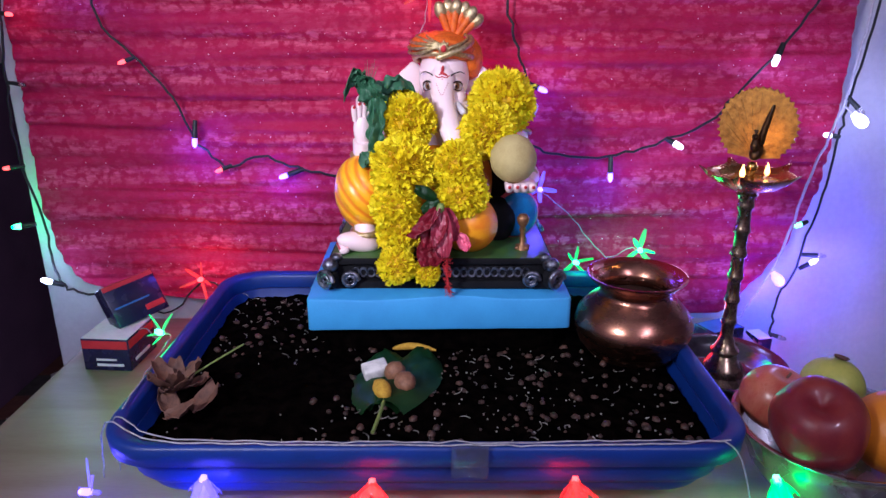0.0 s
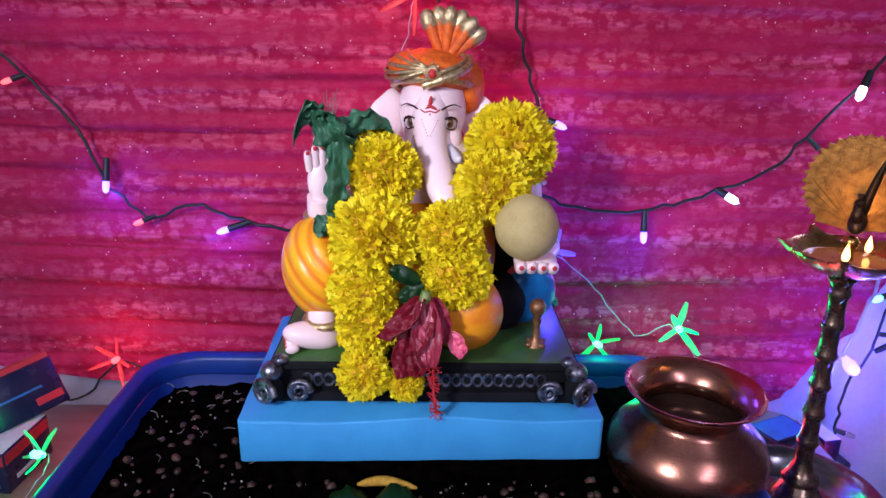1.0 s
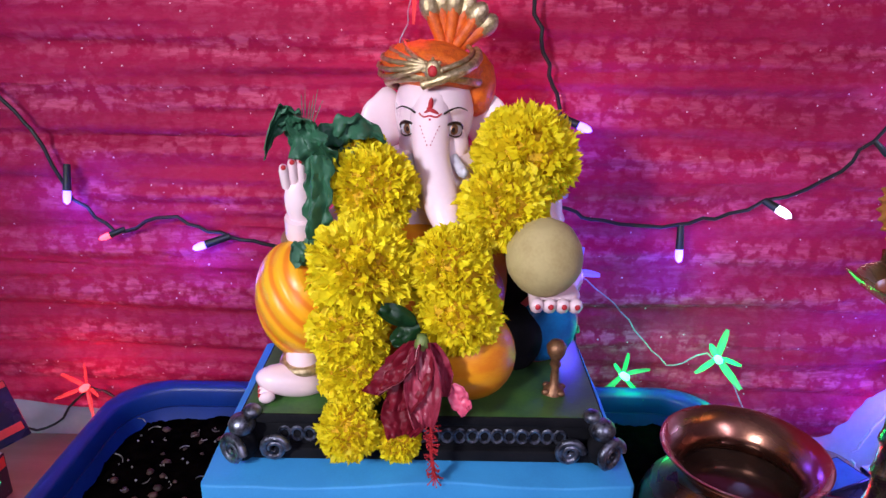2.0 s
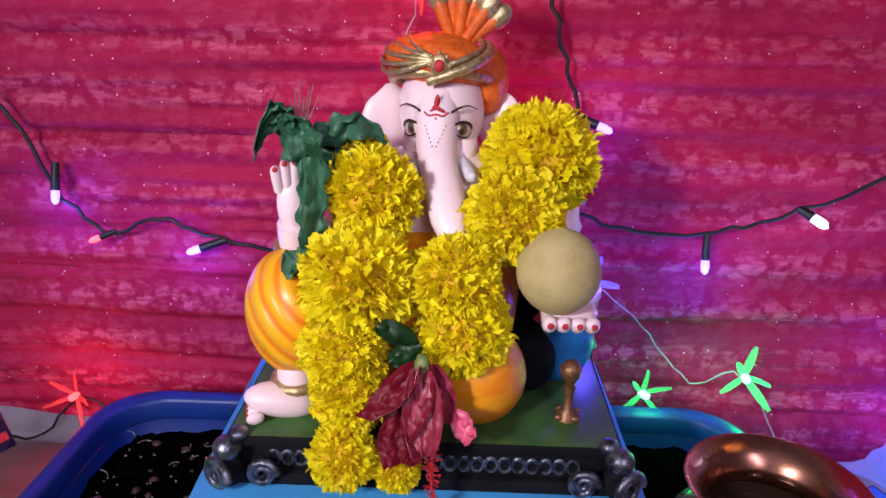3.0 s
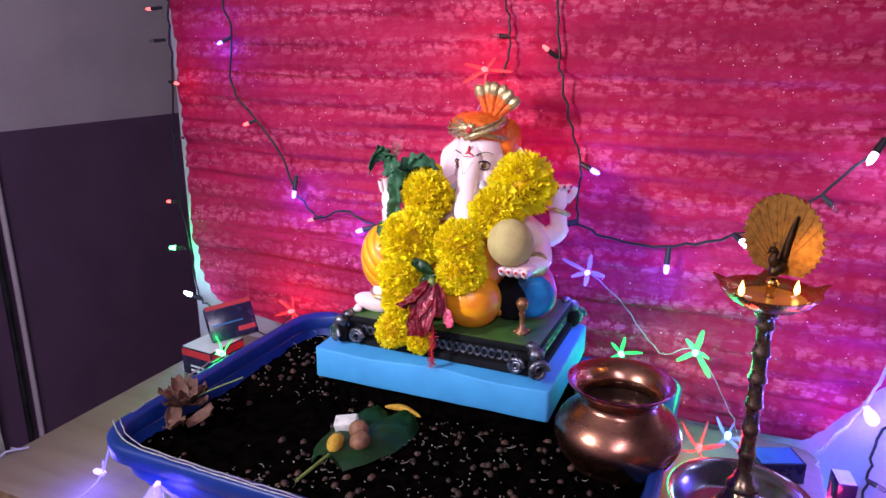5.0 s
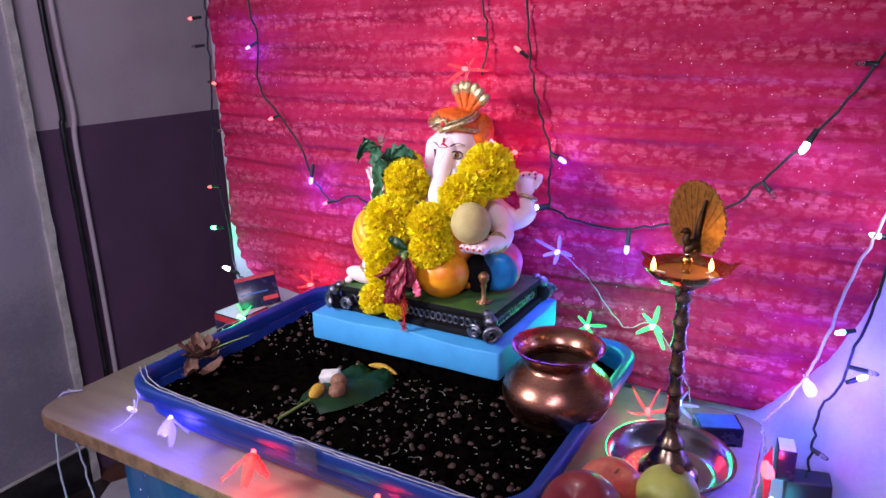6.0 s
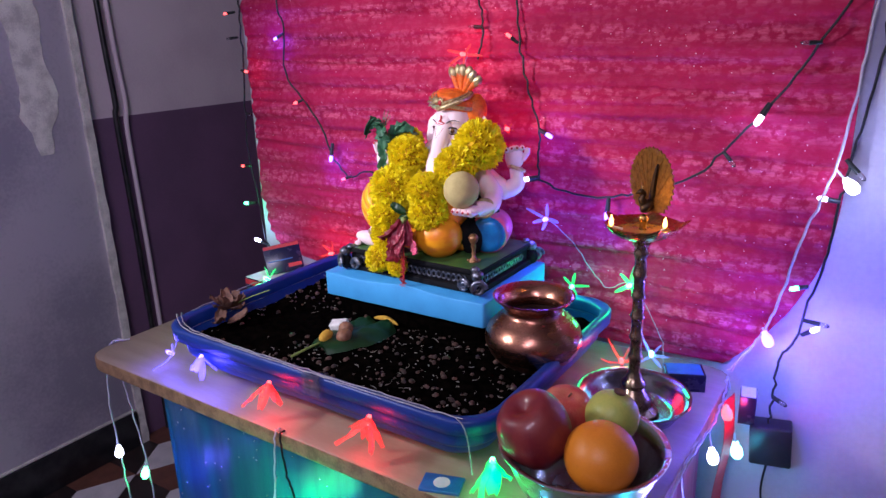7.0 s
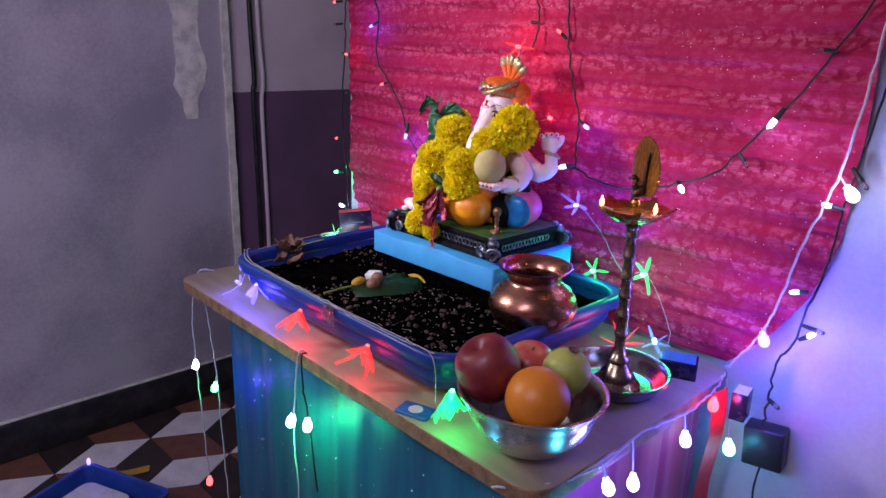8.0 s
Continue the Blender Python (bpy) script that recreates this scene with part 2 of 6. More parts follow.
M = {
    "cloth": cloth_material(),
    "amber": pleat_material(),
    "wall_white": material("white_wall_paint", (0.62, 0.62, 0.66), (0.52, 0.52, 0.57), rough=0.75, scale=6, fine=180, bump=0.12),
    "wall_grey": material("lilac_grey_wall_paint", (0.54, 0.49, 0.54), (0.36, 0.33, 0.39), rough=0.7, scale=4, fine=120, bump=0.15),
    "wall_pale": material("pale_mauve_wall_paint", (0.74, 0.62, 0.65), (0.66, 0.54, 0.58), rough=0.7, scale=6, fine=150, bump=0.12),
    "wall_plum": material("plum_wall_paint", (0.19, 0.10, 0.18), (0.155, 0.085, 0.15), rough=0.55, scale=6, fine=150, bump=0.12),
    "peel": material("chalky_plaster", (0.80, 0.77, 0.68), (0.52, 0.49, 0.44), rough=0.9, scale=25, fine=250, bump=0.4),
    "skirting": material("black_stone_skirting", (0.012, 0.012, 0.014), (0.03, 0.03, 0.03), rough=0.35, scale=30, fine=300, bump=0.05),
    "tile_white": material("white_marble_tile", (0.76, 0.73, 0.70), (0.62, 0.60, 0.58), rough=0.3, scale=18, fine=200, bump=0.05),
    "tile_brown": material("brown_stone_tile", (0.20, 0.085, 0.055), (0.14, 0.06, 0.04), rough=0.35, scale=20, fine=200, bump=0.05),
    "tile_dark": material("dark_stone_tile", (0.03, 0.022, 0.02), (0.05, 0.035, 0.03), rough=0.35, scale=20, fine=200, bump=0.05),
    "grout": material("grey_grout", (0.10, 0.09, 0.08), rough=0.9, scale=40, fine=400),
    "ceiling": material("ceiling_paint", (0.6, 0.6, 0.6), rough=0.8, scale=8, fine=120),
    "ply": material("beige_laminate", (0.36, 0.29, 0.20), (0.30, 0.235, 0.155), rough=0.45, scale=14, fine=260, bump=0.05, stretch=(0.4, 3, 1)),
    "ply_edge": material("worn_board_edge", (0.33, 0.20, 0.10), (0.17, 0.10, 0.05), rough=0.7, scale=50, fine=400, bump=0.3),
    "leg": material("dark_wood_leg", (0.10, 0.055, 0.03), rough=0.5, scale=20, fine=200),
    "tray": material("blue_plastic", (0.006, 0.036, 0.24), (0.004, 0.028, 0.19), rough=0.4, scale=25, fine=500, bump=0.04),
    "soil": material("dark_potting_soil", (0.0008, 0.0007, 0.0007), (0.003, 0.002, 0.0017), rough=0.95, scale=90, fine=700, bump=0.8, specular=0.0),
    "seed": material("sprouting_seeds", (0.060, 0.027, 0.018), (0.022, 0.010, 0.007), rough=0.6, scale=200, fine=900, bump=0.2, island=0.6),
    "sprout": material("pale_sprouts", (0.36, 0.34, 0.30), (0.12, 0.11, 0.09), rough=0.6, scale=200, fine=900, island=0.4),
    "foam": material("sky_blue_foam", (0.06, 0.36, 0.74), (0.05, 0.31, 0.66), rough=0.6, scale=22, fine=700, bump=0.06),
    "black": material("black_paint", (0.005, 0.005, 0.007), (0.010, 0.010, 0.012), rough=0.85, scale=80, fine=500, specular=0.15),
    "silver": material("silver_paint", (0.24, 0.25, 0.31), (0.03, 0.03, 0.04), rough=0.38, metal=0.85, scale=170, fine=600, bump=0.2),
    "green_top": material("green_paint", (0.06, 0.15, 0.03), (0.035, 0.09, 0.03), rough=0.35, scale=35, fine=400, bump=0.05),
    "skin": material("pale_pink_gloss_paint", (0.95, 0.74, 0.77), (0.91, 0.70, 0.73), rough=0.3, scale=40, fine=400, bump=0.03, coat=0.3),
    "saffron": material("saffron_paint", (0.90, 0.36, 0.012), (0.82, 0.23, 0.01), rough=0.35, scale=45, fine=400, bump=0.05, stretch=(1, 1, 2.5)),
    "orange": material("orange_turban_paint", (0.82, 0.16, 0.012), (0.62, 0.09, 0.01), rough=0.45, scale=220, fine=900, bump=0.5),
    "gold": material("gold_paint", (0.66, 0.53, 0.30), (0.38, 0.28, 0.13), rough=0.33, metal=0.75, scale=260, fine=900, bump=0.5),
    "bronze": material("dull_bronze_paint", (0.30, 0.15, 0.07), (0.16, 0.07, 0.035), rough=0.4, metal=0.6, scale=200, fine=800, bump=0.3),
    "cushion": material("blue_gloss_paint", (0.012, 0.17, 0.45), (0.01, 0.11, 0.33), rough=0.3, scale=60, fine=500, bump=0.05),
    "pink": material("pink_paint", (0.75, 0.12, 0.22), (0.62, 0.09, 0.17), rough=0.4, scale=60, fine=500, bump=0.05),
    "kumkum": material("red_paint", (0.55, 0.02, 0.03), rough=0.6, scale=300, fine=900),
    "eye_dark": material("dark_paint", (0.03, 0.015, 0.012), rough=0.25, scale=200, fine=900, bump=0),
    "marigold": material("marigold_petals", (0.96, 0.86, 0.008), (0.94, 0.76, 0.004), rough=0.6, scale=70, fine=900, bump=0.1, island=0.12),
    "marigold_core": material("marigold_heart", (0.70, 0.42, 0.004), rough=0.8, scale=250, fine=900, bump=0.5),
    "hibiscus": material("wilted_crimson_petal", (0.26, 0.008, 0.026), (0.15, 0.004, 0.014), rough=0.5, scale=50, fine=400, bump=0.08, amount=0.7, stretch=(2, 2, 0.5)),
    "hibiscus_pale": material("pale_petal_back", (0.40, 0.05, 0.09), (0.20, 0.007, 0.025), rough=0.42, scale=55, fine=400, bump=0.08, stretch=(3, 3, 0.35)),
    "leaf": material("wilted_green_leaf", (0.035, 0.135, 0.065), (0.015, 0.065, 0.032), rough=0.5, scale=40, fine=300, bump=0.3, amount=0.7),
    "leaf_fresh": material("betel_leaf", (0.008, 0.050, 0.011), (0.004, 0.028, 0.006), rough=0.45, scale=40, fine=500, bump=0.25),
    "stem": material("green_stem", (0.20, 0.26, 0.06), (0.12, 0.18, 0.04), rough=0.5, scale=200, fine=900),
    "wood_apple": material("matte_fruit_rind", (0.52, 0.42, 0.18), (0.44, 0.34, 0.14), rough=0.85, scale=60, fine=500, bump=0.25),
    "copper": material("polished_copper", (0.46, 0.21, 0.14), (0.34, 0.15, 0.10), rough=0.26, metal=1.0, scale=35, fine=300, bump=0.05, stretch=(1, 1, 3)),
    "brass": material("aged_brass", (0.55, 0.34, 0.10), (0.34, 0.20, 0.07), rough=0.25, metal=1.0, scale=70, fine=500, bump=0.08),
    "brass_dark": material("dark_bronze", (0.075, 0.048, 0.028), (0.035, 0.024, 0.016), rough=0.45, metal=0.9, scale=120, fine=600, bump=0.2),
    "fan": material("hammered_brass_sheet", (0.46, 0.22, 0.05), (0.26, 0.12, 0.03), rough=0.40, metal=0.9, scale=160, fine=700, bump=0.3),
    "gunmetal": material("darkened_brass", (0.46, 0.34, 0.23), (0.20, 0.14, 0.10), rough=0.26, metal=1.0, scale=90, fine=500, bump=0.1),
    "steel": material("stainless_steel", (0.62, 0.62, 0.64), (0.52, 0.52, 0.54), rough=0.26, metal=1.0, scale=30, fine=300, bump=0.03),
    "plate": material("tarnished_steel", (0.30, 0.29, 0.31), (0.20, 0.19, 0.21), rough=0.20, metal=1.0, scale=40, fine=300, bump=0.04),
    "oil": material("lamp_oil", (0.25, 0.13, 0.02), rough=0.06, scale=30, fine=300, bump=0),
    "water": material("dark_water", (0.035, 0.02, 0.015), rough=0.08, scale=20, fine=100, bump=0.02),
    "apple": material("red_apple_skin", (0.16, 0.010, 0.018), (0.22, 0.026, 0.022), rough=0.45, scale=28, fine=500, bump=0.04, coat=0.3, stretch=(2, 2, 0.5)),
    "apple_pale": material("pink_apple_skin", (0.55, 0.16, 0.10), (0.45, 0.05, 0.04), rough=0.3, scale=30, fine=500, bump=0.04, coat=0.3, stretch=(2, 2, 0.5)),
    "orange_fruit": material("orange_peel", (0.80, 0.27, 0.02), (0.72, 0.22, 0.015), rough=0.42, scale=30, fine=620, bump=0.35),
    "guava": material("guava_skin", (0.46, 0.47, 0.10), (0.34, 0.40, 0.08), rough=0.45, scale=35, fine=400, bump=0.12),
    "dry": material("dry_brown_leaf", (0.15, 0.065, 0.04), (0.075, 0.032, 0.024), rough=0.7, scale=90, fine=600, bump=0.4),
    "nut": material("brown_nut", (0.26, 0.12, 0.06), (0.17, 0.07, 0.04), rough=0.6, scale=200, fine=800, bump=0.3),
    "camphor": material("white_paper", (0.7, 0.68, 0.66), rough=0.7, scale=100, fine=600, bump=0.1),
    "turmeric": material("yellow_turmeric", (0.55, 0.33, 0.03), (0.42, 0.22, 0.02), rough=0.8, scale=200, fine=800, bump=0.4),
    "navy": material("navy_card", (0.010, 0.010, 0.040), (0.015, 0.014, 0.055), rough=0.25, scale=60, fine=500, bump=0.05),
    "red_card": material("red_card", (0.55, 0.03, 0.04), (0.46, 0.02, 0.03), rough=0.4, scale=60, fine=500, bump=0.05),
    "white_card": material("white_card", (0.7, 0.68, 0.72), (0.6, 0.58, 0.62), rough=0.5, scale=60, fine=500, bump=0.05),
    "blue_card": material("blue_card", (0.03, 0.16, 0.45), rough=0.4, scale=60, fine=500, bump=0.05),
    "wire_dark": material("dark_green_wire", (0.008, 0.014, 0.012), rough=0.45, scale=200, fine=900, bump=0.1),
    "wire_thin": material("thin_clear_wire", (0.42, 0.40, 0.45), (0.25, 0.24, 0.28), rough=0.3, scale=200, fine=900, bump=0.1),
    "wire_clear": material("clear_white_wire", (0.55, 0.53, 0.58), (0.42, 0.4, 0.46), rough=0.3, scale=200, fine=900, bump=0.1),
    "plastic_clear": material("frosted_plastic", (0.9, 0.9, 0.92), rough=0.12, scale=100, fine=600, bump=0.05, trans=0.97),
    "drape": material("teal_satin", (0.002, 0.10, 0.18), (0.0015, 0.05, 0.13), rough=0.45, scale=10, fine=500, bump=0.15, sheen=0.05, stretch=(4, 4, 0.4)),
    "drape_pink": material("magenta_satin", (0.42, 0.05, 0.22), (0.32, 0.03, 0.16), rough=0.4, scale=10, fine=500, bump=0.15, sheen=0.3, stretch=(4, 4, 0.4)),
    "sequin": material("silver_sequin", (0.75, 0.75, 0.8), rough=0.15, metal=1.0, scale=300, fine=900, bump=0),
    "adapter": material("black_plastic", (0.014, 0.014, 0.018), (0.02, 0.02, 0.026), rough=0.4, scale=60, fine=500, bump=0.06),
    "crate": material("blue_crate_plastic", (0.03, 0.08, 0.42), rough=0.4, scale=25, fine=500, bump=0.04),
    "flame": glowing("oil_flame", (1.0, 0.50, 0.13), 9.0),
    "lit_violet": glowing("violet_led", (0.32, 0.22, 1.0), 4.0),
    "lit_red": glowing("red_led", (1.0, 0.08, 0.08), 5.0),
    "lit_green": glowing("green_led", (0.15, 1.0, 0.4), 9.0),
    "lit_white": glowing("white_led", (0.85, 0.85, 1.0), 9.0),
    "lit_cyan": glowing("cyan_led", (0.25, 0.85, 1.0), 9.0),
}
# the bulb's glow in the petals is put in as tint and emission
for name_, tint in (("violet", (0.5, 0.45, 0.95)), ("red", (0.9, 0.25, 0.2)), ("green", (0.25, 0.9, 0.4))):
    M["petal_" + name_] = thin(material("frosted_glow_petal_" + name_, tint, rough=0.25, scale=100, fine=600, bump=0.05), tint, 0.6, 0.55)
    pb = M["petal_" + name_].node_tree.nodes["Principled BSDF"]
    pb.inputs["Emission Color"].default_value = {"violet": (0.35, 0.3, 1.0, 1), "red": (1.0, 0.05, 0.05, 1), "green": (0.05, 1.0, 0.35, 1)}[name_]
    pb.inputs["Emission Strength"].default_value = 0.9
thin(M["marigold"], (0.95, 0.80, 0.004), 0.28)
thin(M["hibiscus"], (0.30, 0.01, 0.03), 0.25)
thin(M["leaf_fresh"], (0.03, 0.14, 0.02), 0.2)


# ---- building helpers ----
def finish(bm, name, mats, smooth=True):
    me = bpy.data.meshes.new(name)
    bm.normal_update()
    bm.to_mesh(me)
    bm.free()
    for m in (mats if isinstance(mats, (list, tuple)) else [mats]):
        me.materials.append(m)
    if smooth:
        me.shade_smooth()
        me.set_sharp_from_angle(angle=radians(62))
    return me


def thing(name, loc, label, category, group="", kind="", rz=0.0):
    """An Empty at the base of a thing; its parts hang under it."""
    ob = new(name)
    ob.empty_display_size = 0.02
    ob.matrix_world = pose(*loc, 0, 0, rz)
    return tagged(ob, label, category, group, kind)


def part(name, bm, mats, parent, label="", at=None, smooth=True):
    ob = new(name, finish(bm, name, mats, smooth))
    ob.parent = parent
    if at is not None:
        ob.matrix_basis = at
    return tagged(ob, label)


def single(name, bm, mats, label, category, group="", kind="", at=None, smooth=True):
    ob = new(name, finish(bm, name, mats, smooth))
    if at is not None:
        ob.matrix_basis = at
    return tagged(ob, label, category, group, kind)


def box(bm, lo, hi, bevel=0.0, mat=0, segs=2, m=None):
    r = bmesh.ops.create_cube(bm, size=1)
    vs = r["verts"]
    for v in vs:
        v.co = Vector([lo[i] + (v.co[i] + 0.5) * (hi[i] - lo[i]) for i in range(3)])
    fs = {f for v in vs for f in v.link_faces}
    if bevel:
        es = list({e for v in vs for e in v.link_edges})
        r = bmesh.ops.bevel(bm, geom=es, offset=bevel, segments=segs, profile=0.5, affect="EDGES")
        fs = {f for f in fs if f.is_valid} | set(r["faces"])
    for f in fs:
        f.material_index = mat
    if m is not None:
        bmesh.ops.transform(bm, matrix=m, verts=list({v for f in fs for v in f.verts}))
    return bm


def ball(bm, c, r, mat=0, u=20, v=12, m=None, ripple=None):
    """An ellipsoid; ripple(direction) scales it along each direction."""
    r = (r, r, r) if isinstance(r, (int, float)) else r
    vs = bmesh.ops.create_uvsphere(bm, u_segments=u, v_segments=v, radius=1)["verts"]
    for q in vs:
        k = ripple(q.co) if ripple else 1
        p = Vector((q.co.x * r[0], q.co.y * r[1], q.co.z * r[2])) * k
        q.co = (m @ p if m is not None else p) + Vector(c)
    for f in {f for q in vs for f in q.link_faces}:
        f.material_index = mat
    return bm


def lathe(bm, profile, segs=40, c=(0, 0, 0), mat=0, m=None, wob=None):
    """Spins (radius, height) pairs round z."""
    rings = []
    for r, z in profile:
        if r < 1e-5:
            rings.append([bm.verts.new((0, 0, z))])
        else:
            rings.append([bm.verts.new((r * math.cos(a), r * math.sin(a), z)) for a in [2 * math.pi * i / segs for i in range(segs)]])
    fs = []
    for a, b in zip(rings, rings[1:]):
        for i in range(segs):
            j = (i + 1) % segs
            if len(a) == 1 and len(b) == 1:
                continue
            if len(a) == 1:
                fs.append(bm.faces.new((a[0], b[j], b[i])))
            elif len(b) == 1:
                fs.append(bm.faces.new((a[i], a[j], b[0])))
            else:
                fs.append(bm.faces.new((a[i], a[j], b[j], b[i])))
    for f in fs:
        f.material_index = mat
    for ring in rings:
        for q in ring:
            if wob:
                q.co = wob(q.co)
            q.co = (m @ q.co if m is not None else q.co) + Vector(c)
    return bm


def spline(pts, n=6):
    """Points on a smooth line through pts."""
    pts = [Vector(p) for p in pts]
    out = []
    for i in range(len(pts) - 1):
        p0, p1, p2, p3 = pts[max(i - 1, 0)], pts[i], pts[i + 1], pts[min(i + 2, len(pts) - 1)]
        for k in range(n):
            t = k / n
            out.append(0.5 * (2 * p1 + (p2 - p0) * t + (2 * p0 - 5 * p1 + 4 * p2 - p3) * t * t + (3 * p1 - p0 - 3 * p2 + p3) * t ** 3))
    return out + [pts[-1]]


def tube(bm, pts, radius, segs=8, mat=0, caps=True):
    """A round tube along pts; radius: a number, or one for each point."""
    pts = [Vector(p) for p in pts]
    rad = radius if isinstance(radius, (list, tuple)) else [radius] * len(pts)
    side = None
    rings = []
    for i, p in enumerate(pts):
        d = (pts[min(i + 1, len(pts) - 1)] - pts[max(i - 1, 0)])
        d = d.normalized() if d.length > 1e-9 else Vector((0, 0, 1))
        if side is None:
            side = d.orthogonal().normalized()
        side = (side - d * side.dot(d))
        side = side.normalized() if side.length > 1e-6 else d.orthogonal().normalized()
        up = d.cross(side)
        rings.append([bm.verts.new(p + rad[i] * (side * math.cos(a) + up * math.sin(a))) for a in [2 * math.pi * k / segs for k in range(segs)]])
    for a, b in zip(rings, rings[1:]):
        for i in range(segs):
            f = bm.faces.new((a[i], a[(i + 1) % segs], b[(i + 1) % segs], b[i]))
            f.material_index = mat
    if caps:
        for f in (bm.faces.new(rings[0][::-1]), bm.faces.new(rings[-1])):
            f.material_index = mat
    return bm


def ring(bm, c, R, r, mat=0, m=None, segs=24, sub=8, squash=1.0):
    """A torus; m turns it."""
    rows = []
    for i in range(segs):
        a = 2 * math.pi * i / segs
        row = []
        for k in range(sub):
            b = 2 * math.pi * k / sub
            p = Vector(((R + r * math.cos(b)) * math.cos(a), (R + r * math.cos(b)) * math.sin(a) * squash, r * math.sin(b)))
            row.append(bm.verts.new((m @ p if m is not None else p) + Vector(c)))
        rows.append(row)
    for i in range(segs):
        for k in range(sub):
            f = bm.faces.new((rows[i][k], rows[(i + 1) % segs][k], rows[(i + 1) % segs][(k + 1) % sub], rows[i][(k + 1) % sub]))
            f.material_index = mat
    return bm


def sheet(bm, fn, nu, nv, mat=0, thick=0.0):
    """A surface fn(u, v); with thick it gets a back."""
    g = [[bm.verts.new(fn(i / nu, j / nv)) for j in range(nv + 1)] for i in range(nu + 1)]
    fs = []
    for i in range(nu):
        for j in range(nv):
            f = bm.faces.new((g[i][j], g[i + 1][j], g[i + 1][j + 1], g[i][j + 1]))
            f.material_index = mat
            fs.append(f)
    if thick:
        bm.normal_update()
        bmesh.ops.solidify(bm, geom=fs, thickness=thick)
    return bm


def rot(rx=0, ry=0, rz=0):
    return Euler((radians(rx), radians(ry), radians(rz))).to_matrix()


def n3(x, y, z, s=1.0):
    return noise.noise(Vector((x * s, y * s, z * s)))


FLOOR, TOP, SOIL, WALL = -0.052, 0.705, 0.764, 0.892

# ---- structure ----
bm = bmesh.new()
box(bm, (-1.43, -2.4, FLOOR - 0.1), (1.9, 2.6, FLOOR - 0.004))
single("floor", bm, M["grout"], "stone tiled floor with grey joints", "floor", kind="structure")
bm = bmesh.new()
box(bm, (-0.545, WALL, FLOOR), (1.9, WALL + 0.12, 2.6), 0.004)
single("wall_north", bm, M["wall_white"], "white painted wall behind the shrine", "wall", kind="structure")
bm = bmesh.new()
box(bm, (-1.45, -2.4, FLOOR), (-1.33, 0.985, 2.6), 0.003)
wall_w = single("wall_west", bm, M["wall_grey"], "stained lilac grey painted wall", "wall", kind="structure")
bm = bmesh.new()
box(bm, (-1.47, 0.985, FLOOR), (-1.352, 2.6, 0.953))
single("wall_west_lower", bm, M["wall_plum"], "wall painted dark plum below a straight line", "wall", kind="structure")
bm = bmesh.new()
box(bm, (-1.47, 0.985, 0.953), (-1.353, 2.6, 2.6))
single("wall_west_upper", bm, M["wall_pale"], "wall painted pale mauve above the plum band", "wall", kind="structure")
bm = bmesh.new()
sheet(bm, lambda u, v: Vector((-1.352 + 0.032 + 0.002 * n3(0, u * 9, v * 60), 0.978 + 0.022 * u + 0.004 * n3(1, u * 3, v * 40), FLOOR + 2.6 * v)), 3, 120, thick=0.012)
single("trim", bm, M["peel"], "chalky white plaster corner of the wall", "trim", kind="structure")
bm = bmesh.new()
tube(bm, spline([(-1.338, 1.082, FLOOR), (-1.338, 1.084, 0.5), (-1.338, 1.08, 0.93), (-1.338, 1.086, 1.0), (-1.338, 1.08, 1.3), (-1.338, 1.078, 2.5)], 8), 0.008, 10)
single("wall_pipe", bm, M["skirting"], "dark vertical cable pipe on the wall", "pipe")
bm = bmesh.new()
tube(bm, spline([(-1.34, 1.112, FLOOR), (-1.34, 1.114, 0.5), (-1.34, 1.11, 0.9), (-1.34, 1.118, 1.0), (-1.34, 1.108, 1.3), (-1.34, 1.106, 2.5)], 8), 0.007, 10)
single("wall_pipe", bm, M["wall_pale"], "pale painted conduit beside the dark pipe", "pipe")


def peeled(u, v):
    w = 0.5 + 0.9 * n3(v * 7, 3, 0.5) + 0.4 * n3(v * 30, 1, 0)
    w *= min(1.0, 0.25 + v * 9)
    return Vector((-1.327, 0.868 + 0.07 * (u - 0.5) * (0.35 + w) + 0.014 * n3(v * 11, 8, 2), 0.88 + 1.2 * v))


bm = bmesh.new()
sheet(bm, peeled, 4, 80, thick=0.002)
single("peeled_patch", bm, M["peel"], "peeled strip of bare plaster on the wall", "stain", kind="structure")
bm = bmesh.new()
box(bm, (-1.33, -2.3, FLOOR), (-1.316, 0.975, FLOOR + 0.115), 0.003)
single("baseboard", bm, M["skirting"], "black polished stone skirting", "skirting", kind="structure")
bm = bmesh.new()
box(bm, (-1.33, -2.3, FLOOR + 0.1155), (-1.322, 0.975, FLOOR + 0.124), 0.002)
single("trim", bm, M["peel"], "thin white plaster line above the skirting", "trim", kind="structure")
for nm, lo, hi in (("wall_south", (-1.45, -2.5, FLOOR), (1.9, -2.4, 2.6)), ("wall_east", (1.9, -2.5, FLOOR), (2.0, 2.6, 2.6)), ("wall_far", (-1.47, 2.6, FLOOR), (1.9, 2.7, 2.6))):
    bm = bmesh.new()
    box(bm, lo, hi)
    single(nm, bm, M["wall_pale"], "plain pale painted wall of the room", "wall", kind="structure")
bm = bmesh.new()
box(bm, (-1.47, -2.5, 2.6), (2.0, 2.7, 2.7))
single("ceiling", bm, M["ceiling"], "plain white ceiling", "ceiling", kind="structure")

